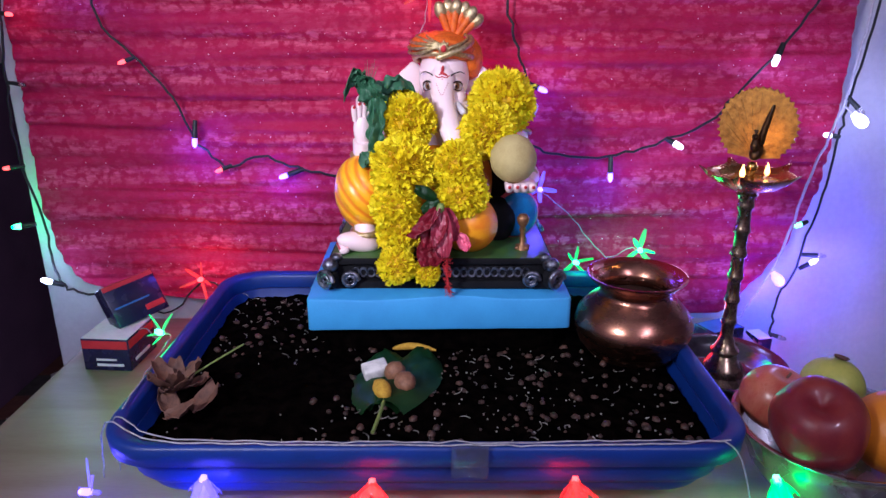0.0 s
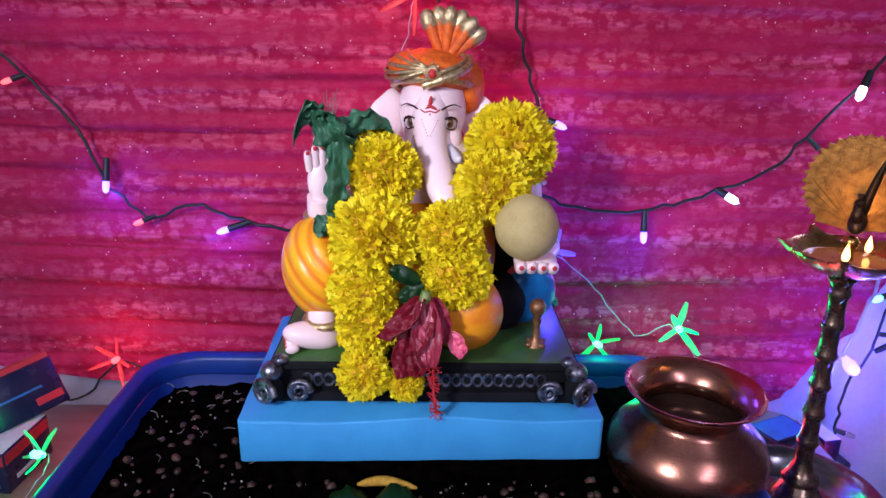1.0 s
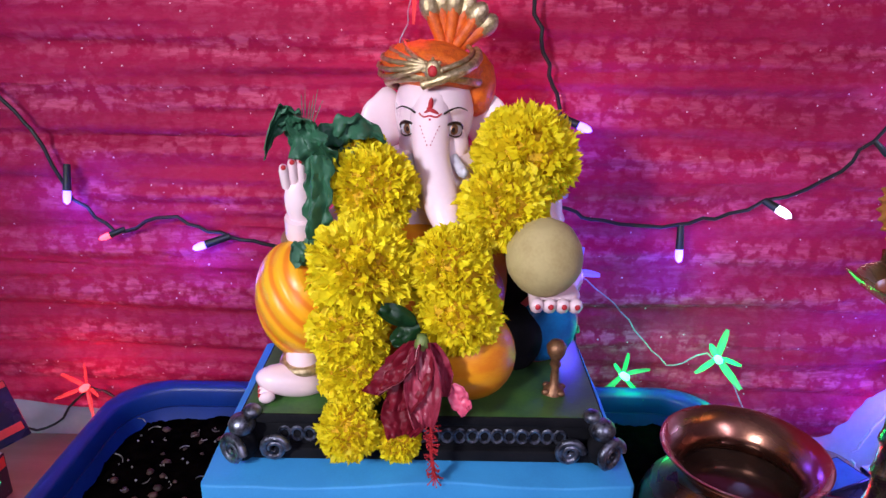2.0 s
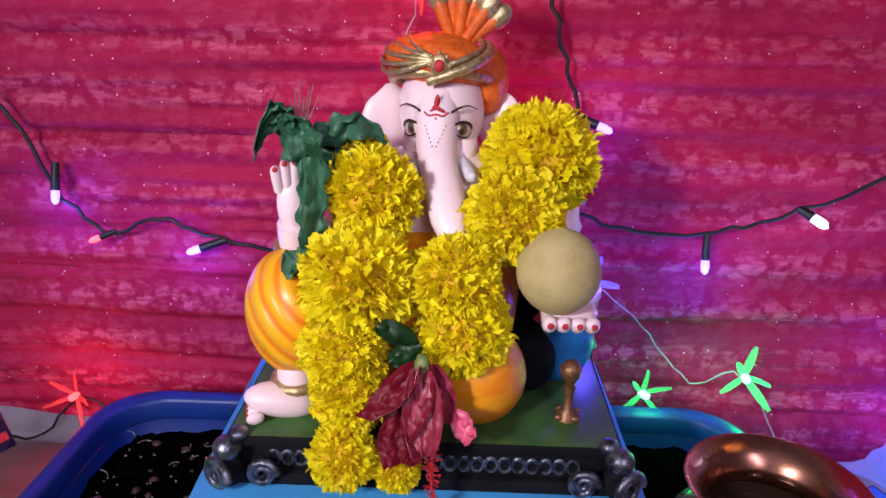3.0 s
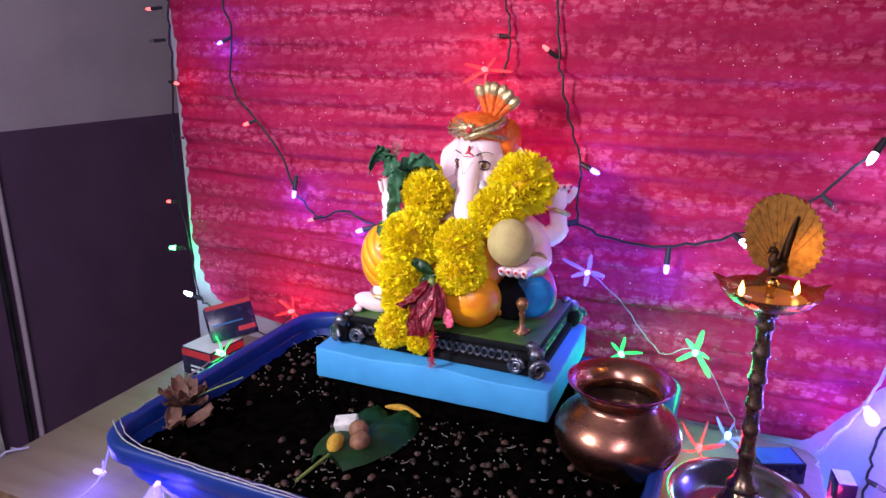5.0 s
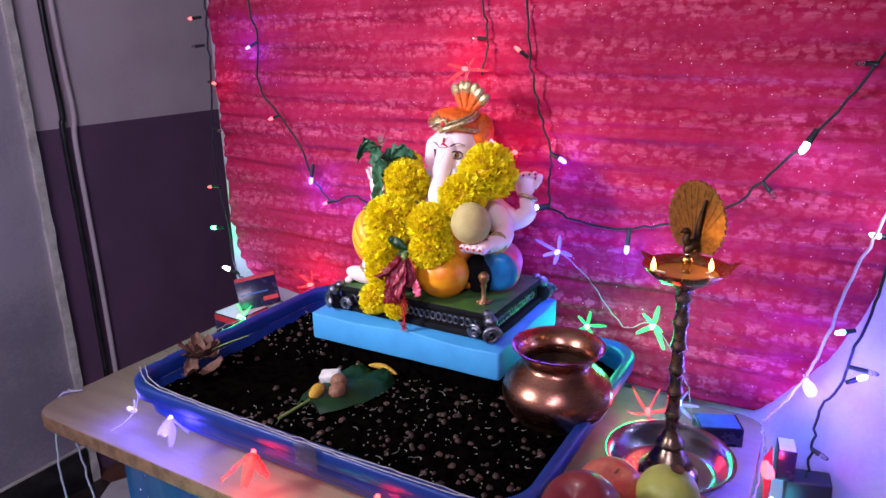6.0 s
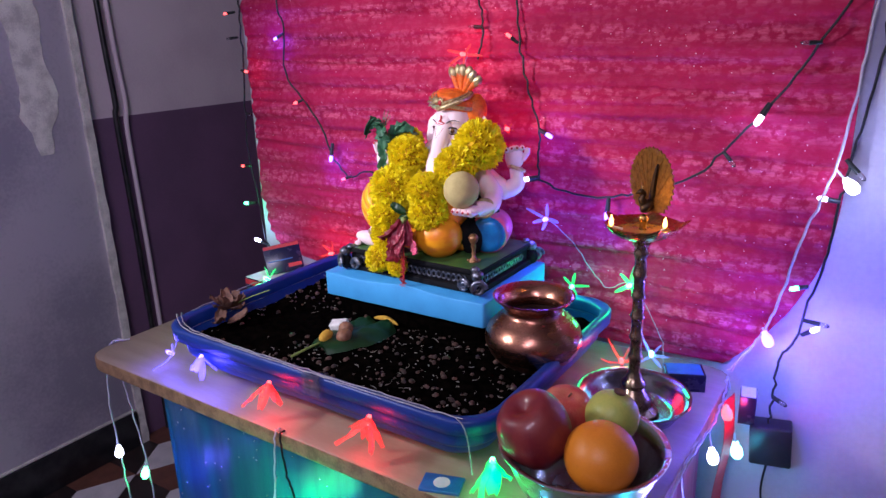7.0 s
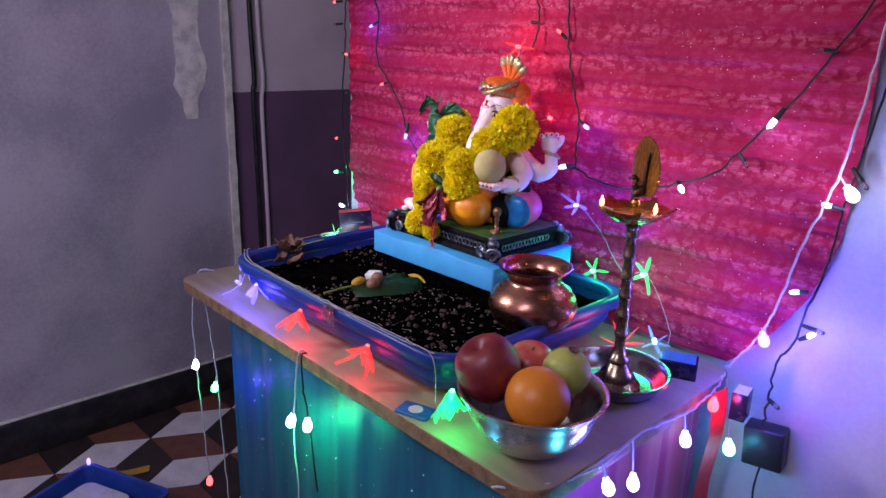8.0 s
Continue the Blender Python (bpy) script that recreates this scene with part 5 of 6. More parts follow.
part("peacock", bm, M["brass_dark"], lamp, "dark bronze peacock figure", at=FAN)

# ---- fruit bowl ----
bowl = thing("steel_bowl", (0.331, 0.500, TOP), "round stainless steel bowl holding fruit", "bowl")
bm = bmesh.new()
lathe(bm, [(0.0, 0.0008), (0.022, 0.0008), (0.034, 0.0040), (0.050, 0.014), (0.0640, 0.032), (0.0730, 0.054), (0.0765, 0.0665), (0.0815, 0.069), (0.0822, 0.0708), (0.0805, 0.0718), (0.0755, 0.0695), (0.0715, 0.054), (0.0625, 0.033), (0.0485, 0.0165), (0.033, 0.0070), (0.0, 0.004)], 72)
part("bowl_body", bm, M["steel"], bowl)


def fruit(name, c, r, mat, label, tall=1.0, dent=0.0, base_dent=0.0, tilt=(0, 0, 0), crown=None, stalk=False, seed=1, lobes=0.0, shoulder=0.0):
    ob = thing(name, c, label, name)
    bm = bmesh.new()

    def shape(d):
        k = 1 + 0.02 * n3(d.x + seed, d.y, d.z, 1.6) + lobes * math.cos(5 * math.atan2(d.y, d.x)) * (1 - d.z) * 0.5
        k *= 1 - dent * math.exp(-((1 - d.z) / 0.07)) - base_dent * math.exp(-((1 + d.z) / 0.06))
        return k * (1 + shoulder * d.z)
    ball(bm, (0, 0, 0), (r, r, r * tall), 0, 44, 32, None, shape)
    m = rot(*tilt).to_4x4()
    part("skin", bm, M[mat], ob, at=m)
    if stalk:
        bm = bmesh.new()
        tube(bm, spline([(0, 0, r * tall * 0.62), (0.001, 0, r * tall * 0.85), (0.003, 0.001, r * tall * 1.02)], 4), 0.0011, 6)
        part("stalk", bm, M["dry"], ob, at=m)
    if crown:
        bm = bmesh.new()
        lathe(bm, [(0.0, 0.0), (0.0055, 0.0003), (0.0065, 0.002), (0.005, 0.0008), (0.0, 0.0006)], 10, (0, 0, r * tall * 0.985))
        part("calyx", bm, M["dry"], ob, "dark dried calyx", at=m)
    return ob


fruit("apple", (0.296, 0.469, TOP + 0.087), 0.0352, "apple", "dark red apple in the steel bowl", 1.13, 0.36, 0.12, (22, -14, 0), stalk=False, seed=2, lobes=0.04, shoulder=0.12)
fruit("apple", (0.296, 0.537, TOP + 0.072), 0.030, "apple_pale", "paler pink-red apple at the back of the bowl", 0.95, 0.2, 0.1, (10, 10, 0), stalk=True, seed=5, shoulder=0.05)
fruit("orange", (0.360, 0.472, TOP + 0.080), 0.0335, "orange_fruit", "ripe orange in the steel bowl", 0.97, 0.03, 0.02, (20, 14, 0), seed=8)
fruit("guava", (0.345, 0.539, TOP + 0.083), 0.0265, "guava", "yellow-green guava with dark calyx", 1.02, 0.04, 0.03, (-6, 12, 0), crown=True, seed=11)

# ---- packets ----
def carton(name, label, at, sx, sy, sz, strips):
    ob = thing(name, (0, 0, 0), label, "box")
    ob.matrix_world = at
    bm = bmesh.new()
    box(bm, (-sx / 2, -sy / 2, 0), (sx / 2, sy / 2, sz), 0.0009)
    part("carton", bm, M["navy"], ob)
    for mt, lo, hi in strips:
        bm = bmesh.new()
        box(bm, lo, hi)
        part("printed_panel", bm, M[mt], ob)
    return ob


e = 0.0006
carton("incense_box", "small dark box with red band and white top", pose(-0.385, 0.752, TOP, 0, 0, -4), 0.056, 0.064, 0.04,
       [("white_card", (-0.027, -0.031, 0.04), (0.027, 0.031, 0.04 + e)), ("red_card", (-0.027, -0.032 - e, 0.028), (0.027, -0.032, 0.038)), ("white_card", (-0.012, -0.032 - e, 0.006), (0.02, -0.032, 0.009)),
        ("white_card", (-0.012, -0.032 - e, 0.013), (0.012, -0.032, 0.0155)), ("red_card", (0.028, -0.03, 0.028), (0.028 + e, 0.03, 0.038)), ("white_card", (0.028, -0.02, 0.008), (0.028 + e, 0.015, 0.012))])
ux = Vector((0.60, 0.78, 0.10)).normalized()
uz = Vector((-0.42, 0.22, 0.86))
uz = (uz - ux * uz.dot(ux)).normalized()
uy = uz.cross(ux)
lean = Matrix((( ux.x, uy.x, uz.x, -0.366), (ux.y, uy.y, uz.y, 0.778), (ux.z, uy.z, uz.z, 0.7445), (0, 0, 0, 1)))
carton("incense_box", "dark blue box with red and white edges, leaning on another box", lean, 0.066, 0.022, 0.052,
       [("white_card", (-0.032, -0.0045, 0.052), (0.032, 0.010, 0.052 + e)), ("red_card", (-0.032, -0.0105, 0.052), (0.032, -0.0046, 0.052 + e)), ("red_card", (-0.032, -0.011 - e, 0.046), (0.032, -0.011, 0.0515)),
        ("red_card", (0.006, -0.011 - e, 0.007), (0.030, -0.011, 0.014)), ("blue_card", (-0.028, -0.011 - e, 0.022), (0.016, -0.011, 0.024))])
carton("small_box", "small navy cardboard box at the back of the table", pose(0.350, 0.792, TOP, 0, 0, 24), 0.05, 0.034, 0.024, [("blue_card", (-0.022, -0.015, 0.024), (0.022, 0.015, 0.024 + e))])
pack = thing("flat_packet", (0.197, 0.4505, TOP), "flat blue packet with white round print", "packet", rz=18)
bm = bmesh.new()
box(bm, (-0.022, -0.014, 0), (0.022, 0.014, 0.004), 0.001)
part("wrapper", bm, M["blue_card"], pack)
bm = bmesh.new()
lathe(bm, [(0.0, 0.0046), (0.009, 0.0046), (0.009, 0.004)], 24)
part("round_print", bm, M["white_card"], pack, "white disc")

# ---- offering on a leaf ----
offer = thing("betel_leaf", (-0.05, 0.585, SOIL + 0.006), "green betel leaf with curled edge on the soil", "leaf")
for i, (root, tip, side, ln, wd) in enumerate((((-0.006, -0.05, 0.004), (-0.02, 1, 0.02), (1, 0.02, 0.05), 0.110, 0.080), ((0.0, -0.05, 0.008), (0.28, 1, 0.02), (1, -0.28, 0.12), 0.112, 0.066))):
    bm = bmesh.new()
    petal_sheet(bm, root, tip, side, ln, wd, 0.05, 3 + i * 4, 0, 0.0006, 20, 24, 0.06)
    lf = part("leaf_blade", bm, M["leaf_fresh"], offer)
bm = bmesh.new()
tube(bm, spline([(0.0, -0.045, 0.006), (-0.002, -0.07, 0.006), (-0.006, -0.095, 0.004)], 5), 0.0016, 7)
part("stalk", bm, M["stem"], offer)
for nm, c, r, mt, lb in (("areca_nut", (-0.043, 0.579, 0.781), (0.010, 0.009, 0.010), "nut", "brown areca nut on the betel leaf"), ("areca_nut", (-0.033, 0.564, 0.779), (0.010, 0.012, 0.009), "nut", "brown areca nut on the betel leaf"),
                         ("turmeric_root", (-0.053, 0.551, 0.779), (0.008, 0.015, 0.007), "turmeric", "knobbly yellow turmeric root on the leaf")):
    bm = bmesh.new()
    ball(bm, (0, 0, 0), r, 0, 20, 14, None, lambda d: 1 + 0.10 * n3(d.x, d.y, d.z, 2.2))
    single(nm, bm, M[mt], lb, "offering", at=pose(*c, 0, 0, 20))
bm = bmesh.new()
box(bm, (-0.012, -0.008, 0), (0.012, 0.008, 0.012), 0.002)
single("camphor_block", bm, M["camphor"], "white camphor block on the betel leaf", "offering", at=pose(-0.062, 0.589, 0.773, 12, -8, 20))
bm = bmesh.new()
tube(bm, spline([(0, 0, 0), (0.02, 0.002, 0.002), (0.045, -0.004, 0.0)], 5), [0.001, 0.002, 0.003, 0.0035, 0.004, 0.004, 0.004, 0.0035, 0.003, 0.002, 0.001], 8)
single("dry_stalk", bm, M["turmeric"], "yellowish dry leaf stalk lying by the slab", "stalk", at=pose(-0.050, 0.648, SOIL + 0.006))

# dried flower on the tray corner
dried = thing("dried_flower", (-0.236, 0.545, 0.782), "dry brown flower with curled petals on the tray edge", "flower")
rr = random.Random(12)
for i in range(11):
    a = i * 2.4
    el = 0.10 + 0.60 * (i / 11)
    bm = bmesh.new()
    petal_sheet(bm, (0, 0, 0.0), (math.cos(a), math.sin(a), el * 1.1), (-math.sin(a), math.cos(a), 0), rr.uniform(0.026, 0.036), 0.017, 0.25, i, 0, 0.0006, 6, 8, 0.2)
    part("petal", bm, M["dry"], dried)
bm = bmesh.new()
tube(bm, spline([(0.0, 0.0, 0.004), (0.03, 0.012, 0.020), (0.055, 0.03, 0.03)], 5), 0.0009, 6)
part("stalk", bm, M["stem"], dried)
for i, (x, y) in enumerate(((-0.222, 0.515), (-0.206, 0.535), (-0.232, 0.53))):
    bm = bmesh.new()
    petal_sheet(bm, (-0.014, 0, 0), (1, 0.2 * i, 0.2), (-0.2, 1, 0.1), 0.03, 0.018, 0.3, i + 20, 0, 0.0006, 6, 8, 0.25)
    single("dry_petal", bm, M["dry"], "curled dry brown petal fallen on the soil", "petal", group="fallen petals", at=pose(x, y, 0.771, 0, 0, 50 * i))

# ---- light strings ----
def cable(name, pts, r, mat, label, n=6, wob=0.0, seed=0):
    pts = spline(pts, n)
    if wob:
        pts = [p + Vector((wob * n3(i * 0.7, seed, 1), wob * 0.4 * n3(i * 0.7, seed, 5), wob * n3(i * 0.7, seed, 9))) for i, p in enumerate(pts)]
    ob = thing(name, tuple(pts[0]), label, "string lights")
    bm = bmesh.new()
    tube(bm, [p - pts[0] for p in pts], r, 6)
    part("cable", bm, mat, ob)
    return ob


def led(parent, at, to, lit, size=1.0, dark=True):
    """A small bulb in a dark socket, from the cable at 'at' to its tip at 'to'."""
    o = Vector(parent.location)
    a, b = Vector(at) - o, Vector(to) - o
    d = (b - a).normalized()
    bm = bmesh.new()
    tube(bm, [a, a + (b - a) * 0.72], [0.0022 * size, 0.0028 * size], 8)
    sock = part("socket", bm, M["wire_dark" if dark else "wire_clear"], parent)
    bm = bmesh.new()
    p = a + (b - a) * 0.72
    tube(bm, [p, p + d * 0.004 * size, p + d * 0.0075 * size, p + d * 0.009 * size], [0.0024 * size, 0.0026 * size, 0.002 * size, 0.0005], 10)
    part("bulb", bm, M["lit_" + lit] if lit else M["plastic_clear"], sock)


YC = 0.858
strA = cable("dark_string_lights", [(-0.44, YC, 1.40), (-0.413, YC, 1.22), (-0.398, YC, 1.175), (-0.404, YC, 1.095), (-0.36, YC, 1.045), (-0.325, YC, 1.0), (-0.306, YC, 0.955), (-0.27, YC, 0.918), (-0.224, YC, 0.930), (-0.181, YC, 0.916), (-0.132, YC, 0.905), (-0.06, YC, 0.90), (0.03, YC, 0.93), (0.105, YC, 0.945), (0.136, YC, 0.934), (0.2, YC, 0.929), (0.252, YC, 0.941), (0.327, YC, 0.971), (0.367, YC, 1.014), (0.41, YC, 1.066), (0.446, YC, 1.121), (0.49, YC, 1.2)],
             0.0016, M["wire_dark"], "dark wired string lights draped across the crimson cloth", 5, 0.006, 1)
led(strA, (-0.398, YC, 1.165), (-0.417, YC - 0.006, 1.155), "violet")
led(strA, (-0.365, YC, 1.05), (-0.38, YC - 0.006, 1.044), "red")
led(strA, (-0.302, YC, 0.975), (-0.304, YC - 0.006, 0.945), "violet", 1.3)
led(strA, (-0.262, YC, 0.919), (-0.278, YC - 0.006, 0.913), "red")
led(strA, (-0.172, YC, 0.914), (-0.20, YC - 0.006, 0.905), "violet", 1.3)
led(strA, (0.213, YC, 0.93), (0.213, YC - 0.006, 0.902), "violet", 1.3)
led(strA, (0.28, YC, 0.953), (0.292, YC - 0.010, 0.946), "white", 1.4)
led(strA, (0.36, YC, 1.005), (0.375, YC - 0.006, 0.990), "")
led(strA, (0.408, YC, 1.066), (0.398, YC - 0.008, 1.046), "white", 1.5)
led(strA, (0.455, YC, 1.135), (0.437, YC - 0.006, 1.135), "")
strB = cable("dark_string_lights", [(0.045, YC, 1.40), (0.058, YC, 1.26), (0.066, YC, 1.207), (0.074, YC, 1.13), (0.088, YC, 1.07), (0.104, YC, 1.021), (0.103, YC, 0.98), (0.105, YC, 0.945)], 0.0016, M["wire_dark"], "dark wired string lights hanging down the crimson cloth", 6, 0.004, 2)
led(strB, (0.07, YC, 1.14), (0.056, YC - 0.006, 1.152), "red")
led(strB, (0.104, YC, 1.02), (0.124, YC - 0.006, 1.012), "violet", 1.3)
led(strB, (0.104, YC, 0.95), (0.086, YC - 0.008, 0.946), "white", 1.3)
strC = cable("dark_string_lights", [(0.0, YC, 1.40), (-0.002, YC, 1.25), (0.004, YC, 1.209), (0.012, YC, 1.164), (0.008, YC - 0.01, 1.118)], 0.0014, M["wire_dark"], "dark wire hanging above the idol", 6, 0.004, 3)
led(strC, (0.011, YC, 1.164), (-0.006, YC - 0.004, 1.165), "")
strD = cable("dark_string_lights", [(-0.53, YC, 1.42), (-0.51, YC, 1.25), (-0.512, YC, 1.18), (-0.515, YC, 1.10), (-0.524, YC, 1.03), (-0.527, YC, 0.93), (-0.512, YC, 0.85), (-0.508, YC, 0.78), (-0.495, YC, 0.752), (-0.457, YC, 0.742), (-0.42, YC - 0.01, 0.735)], 0.0016, M["wire_dark"], "dark wired string lights down the cloth's edge", 6, 0.005, 4)
for zz, lit in ((1.205, "red"), (1.10, "red"), (0.918, "red"), (0.842, "green"), (1.02, ""), (1.16, "")):
    side = 1 if zz in (1.10, 1.02) else -1
    led(strD, (-0.522, YC, zz), (-0.522 + side * 0.022, YC - 0.006, zz - 0.002), lit, 1.0 if lit != "green" else 1.4)
led(strD, (-0.500, YC, 0.757), (-0.516, YC - 0.012, 0.768), "white", 1.5)
strE = cable("dark_string_lights", [(0.53, YC, 1.42), (0.52, YC, 1.2), (0.511, YC, 1.085), (0.500, YC, 1.003), (0.494, YC, 0.955), (0.490, YC, 0.891), (0.477, YC, 0.827), (0.468, YC, 0.775), (0.452, YC, 0.738), (0.45, YC, 0.687), (0.449, YC, 0.645)], 0.0016, M["wire_dark"], "dark wired string lights running down to a plug adapter", 6, 0.005, 5)
for (za, xb, zb_, lit) in ((1.005, 0.515, 0.985, ""), (0.955, 0.476, 0.958, "white"), (0.845, 0.46, 0.842, "green"), (0.78, 0.489, 0.793, "white"), (0.80, 0.50, 0.80, ""), (0.685, 0.463, 0.682, "")):
    led(strE, (0.495 if za > 0.9 else 0.474 if za > 0.7 else 0.45, YC, za), (xb, YC - 0.006, zb_), lit, 1.2)
strF = cable("white_string_lights", [(0.52, YC - 0.012, 1.42), (0.505, YC - 0.012, 1.2), (0.497, YC - 0.012, 1.08), (0.485, YC - 0.012, 0.99), (0.462, YC - 0.012, 0.91), (0.441, YC - 0.012, 0.81), (0.425, YC - 0.012, 0.765), (0.395, 0.84, 0.716)], 0.0017, M["wire_clear"], "twisted white wire with large bulbs beside the cloth", 7, 0.003, 6)


def big_bulb(parent, at, to, lit, r=0.0075):
    o = Vector(parent.location)
    a, b = Vector(at) - o, Vector(to) - o
    d = (b - a).normalized()
    q = d.to_track_quat("Z", "Y").to_matrix()
    bm = bmesh.new()
    tube(bm, [a, b - d * r * 1.3], 0.0013, 6)
    w = part("lead", bm, M["wire_clear"], parent)
    bm = bmesh.new()
    lathe(bm, [(0.0, -1.6 * r), (0.5 * r, -1.6 * r), (0.55 * r, -1.1 * r), (0.9 * r, -0.6 * r), (r, 0.1 * r), (0.95 * r, 0.8 * r), (0.6 * r, 1.3 * r), (0.0, 1.5 * r)], 16, tuple(b), 0, q)
    part("bulb", bm, M["lit_" + lit], w, "lit rounded bulb")


big_bulb(strF, (0.487, YC - 0.012, 0.995), (0.505, YC - 0.02, 0.978), "white", 0.0070)
big_bulb(strF, (0.43, YC - 0.012, 0.785), (0.438, YC - 0.02, 0.773), "violet", 0.0070)
# white wire round the table edge with hanging bulbs
strG = cable("white_string_lights", [(0.395, 0.84, TOP + 0.003), (0.40, 0.80, TOP - 0.008), (0.402, 0.72, TOP - 0.012), (0.402, 0.62, TOP + 0.002), (0.402, 0.54, TOP - 0.006), (0.39, 0.46, TOP - 0.002), (0.345, 0.426, TOP - 0.012)], 0.0015, M["wire_clear"], "white wire with bulbs along the table edge", 7, 0.003, 7)
for at, to, lit in (((0.402, 0.80, 0.697), (0.409, 0.785, 0.685), "red"), ((0.402, 0.72, 0.693), (0.410, 0.715, 0.662), "white"), ((0.402, 0.60, 0.703), (0.411, 0.595, 0.655), "white"), ((0.402, 0.54, 0.70), (0.409, 0.545, 0.672), "white")):
    big_bulb(strG, at, to, lit, 0.0068)
big_bulb(strG, (0.398, 0.84, 0.70), (0.416, 0.842, 0.60), "cyan", 0.008)
strH = cable("white_string_lights", [(-0.432, 0.497, TOP + 0.003), (-0.449, 0.47, TOP - 0.004), (-0.45, 0.456, 0.62), (-0.447, 0.455, 0.53), (-0.446, 0.458, 0.42), (-0.443, 0.462, 0.27)], 0.0014, M["wire_clear"], "white wire with bulbs hanging off the table corner", 7, 0.004, 8)
big_bulb(strH, (-0.447, 0.455, 0.535), (-0.443, 0.452, 0.523), "white", 0.0065)
big_bulb(strH, (-0.443, 0.462, 0.275), (-0.440, 0.460, 0.262), "red", 0.0065)
strI = cable("white_string_lights", [(-0.436, 0.490, TOP + 0.003), (-0.449, 0.482, TOP - 0.006), (-0.446, 0.485, 0.60), (-0.424, 0.484, 0.50), (-0.418, 0.484, 0.36), (-0.40, 0.48, 0.22)], 0.0014, M["wire_clear"], "white wire with bulbs hanging off the table corner", 7, 0.004, 9)
big_bulb(strI, (-0.424, 0.484, 0.50), (-0.424, 0.478, 0.474), "green", 0.0068)
strJ = cable("white_string_lights", [(-0.03, 0.438, TOP + 0.002), (-0.03, 0.429, TOP - 0.002), (-0.033, 0.424, 0.65), (-0.04, 0.424, 0.56), (-0.035, 0.43, 0.40)], 0.0013, M["wire_clear"], "white wire with a bulb hanging before the drape", 7, 0.003, 10)
big_bulb(strJ, (-0.036, 0.424, 0.625), (-0.041, 0.420, 0.597), "white", 0.0070)
strK = cable("dark_string_lights", [(-0.021, 0.437, TOP + 0.002), (-0.022, 0.429, TOP - 0.002), (-0.012, 0.424, 0.66), (0.0, 0.424, 0.615), (0.008, 0.43, 0.50)], 0.0013, M["wire_dark"], "dark wire with a bulb hanging before the drape", 7, 0.003, 11)
big_bulb(strK, (-0.002, 0.424, 0.622), (0.003, 0.42, 0.61), "white", 0.0065)


# ---- star lamps: a light with long frosted petals ----
def star_lamp(at, face, lit, r, seed, label, bell=False):
    ob = thing("flower_light", at, label, "string lights", group="flower lights")
    f = Vector(face).normalized()
    q = f.to_track_quat("Z", "Y").to_matrix()
    rr = random.Random(seed)
    bm = bmesh.new()
    tube(bm, [Vector((0, 0, 0)), f * 0.004, f * 0.010, f * 0.012], [0.0022, 0.0032, 0.003, 0.001], 10)
    part("bulb", bm, M["lit_" + lit], ob, "lit bulb")
    for k in range(5):
        a = 6.283 * k / 5 + rr.uniform(-0.4, 0.4)
        d = q @ Vector((math.cos(a), math.sin(a), rr.uniform(0.5, 1.5) if bell else rr.uniform(-0.05, 0.45)))
        s = f.cross(d).normalized()
        bm = bmesh.new()
        petal_sheet(bm, f * 0.001, d, s, r * rr.uniform(0.6, 1.25), r * (rr.uniform(0.28, 0.46) if bell else rr.uniform(0.11, 0.22)), rr.uniform(-0.2, 0.4), seed + k, 0, 0.0005, 5, 7, 0.12)
        part("petal", bm, M["petal_" + ("violet" if lit in ("white", "cyan") else lit)], ob, "frosted plastic petal")
    return ob


STARS = [((0.256, 0.845, 0.812), (-0.1, -1, 0.1), "green", 0.034), ((0.124, 0.848, 0.891), (0.0, -1, 0.1), "violet", 0.030), ((0.171, 0.838, 0.797), (0.3, -1, 0.2), "green", 0.032),
         ((-0.313, 0.848, 0.770), (0, -1, 0.2), "red", 0.026), ((-0.012, 0.845, 1.126), (0, -1, 0.1), "red", 0.030), ((0.060, 0.846, 1.019), (0.2, -1, 0.3), "red", 0.016),
         ((0.272, 0.775, TOP + 0.02), (0.1, -0.6, 1), "red", 0.030), ((0.300, 0.815, TOP + 0.02), (0.1, -0.6, 1), "cyan", 0.028),
         ((-0.183, 0.451, TOP + 0.057), (-0.1, -0.4, -0.9), "violet", 0.030), ((-0.053, 0.449, TOP + 0.055), (0, -0.45, -0.9), "red", 0.038), ((0.104, 0.450, TOP + 0.056), (0, -0.45, -0.9), "red", 0.038),
         ((0.259, 0.450, TOP + 0.057), (0.2, -0.45, -0.9), "green", 0.038), ((-0.288, 0.478, TOP + 0.02), (-0.5, -0.6, 0.5), "violet", 0.028), ((-0.300, 0.680, 0.772), (-0.3, -0.6, 0.5), "green", 0.022)]
for i, (at, face, lit, r) in enumerate(STARS):
    star_lamp(at, face, lit, r, 40 + i, "%s flower-shaped plastic light on the string" % {"green": "green", "violet": "violet", "red": "red", "cyan": "cyan"}[lit], bell=at[1] < 0.46)
    glow(Vector(at) + Vector(face).normalized() * 0.022, {"green": GREEN, "violet": VIOLET, "red": RED, "cyan": CYAN}[lit], ((0.10 if lit == "green" else 0.16 if at[0] < -0.15 else 0.09) if at[1] < 0.5 else (0.09 if at[0] < -0.2 else 0.08 if at[2] > 1.1 or 0.15 < at[0] < 0.2 else 0.06 if at[2] < 0.74 else 0.15)) if r > 0.02 else 0.03)
strL = cable("white_string_lights", [(-0.30, 0.52, TOP + 0.003), (-0.268, 0.480, 0.79), (-0.222, 0.456, 0.790), (-0.14, 0.450, 0.7905), (-0.075, 0.450, 0.7895), (0.02, 0.449, 0.790), (0.09, 0.450, 0.789), (0.17, 0.450, 0.790), (0.222, 0.451, 0.788), (0.240, 0.442, 0.74)], 0.0007, M["wire_thin"], "thin white wires draped along the tray's front rim", 7, 0.0018, 12)
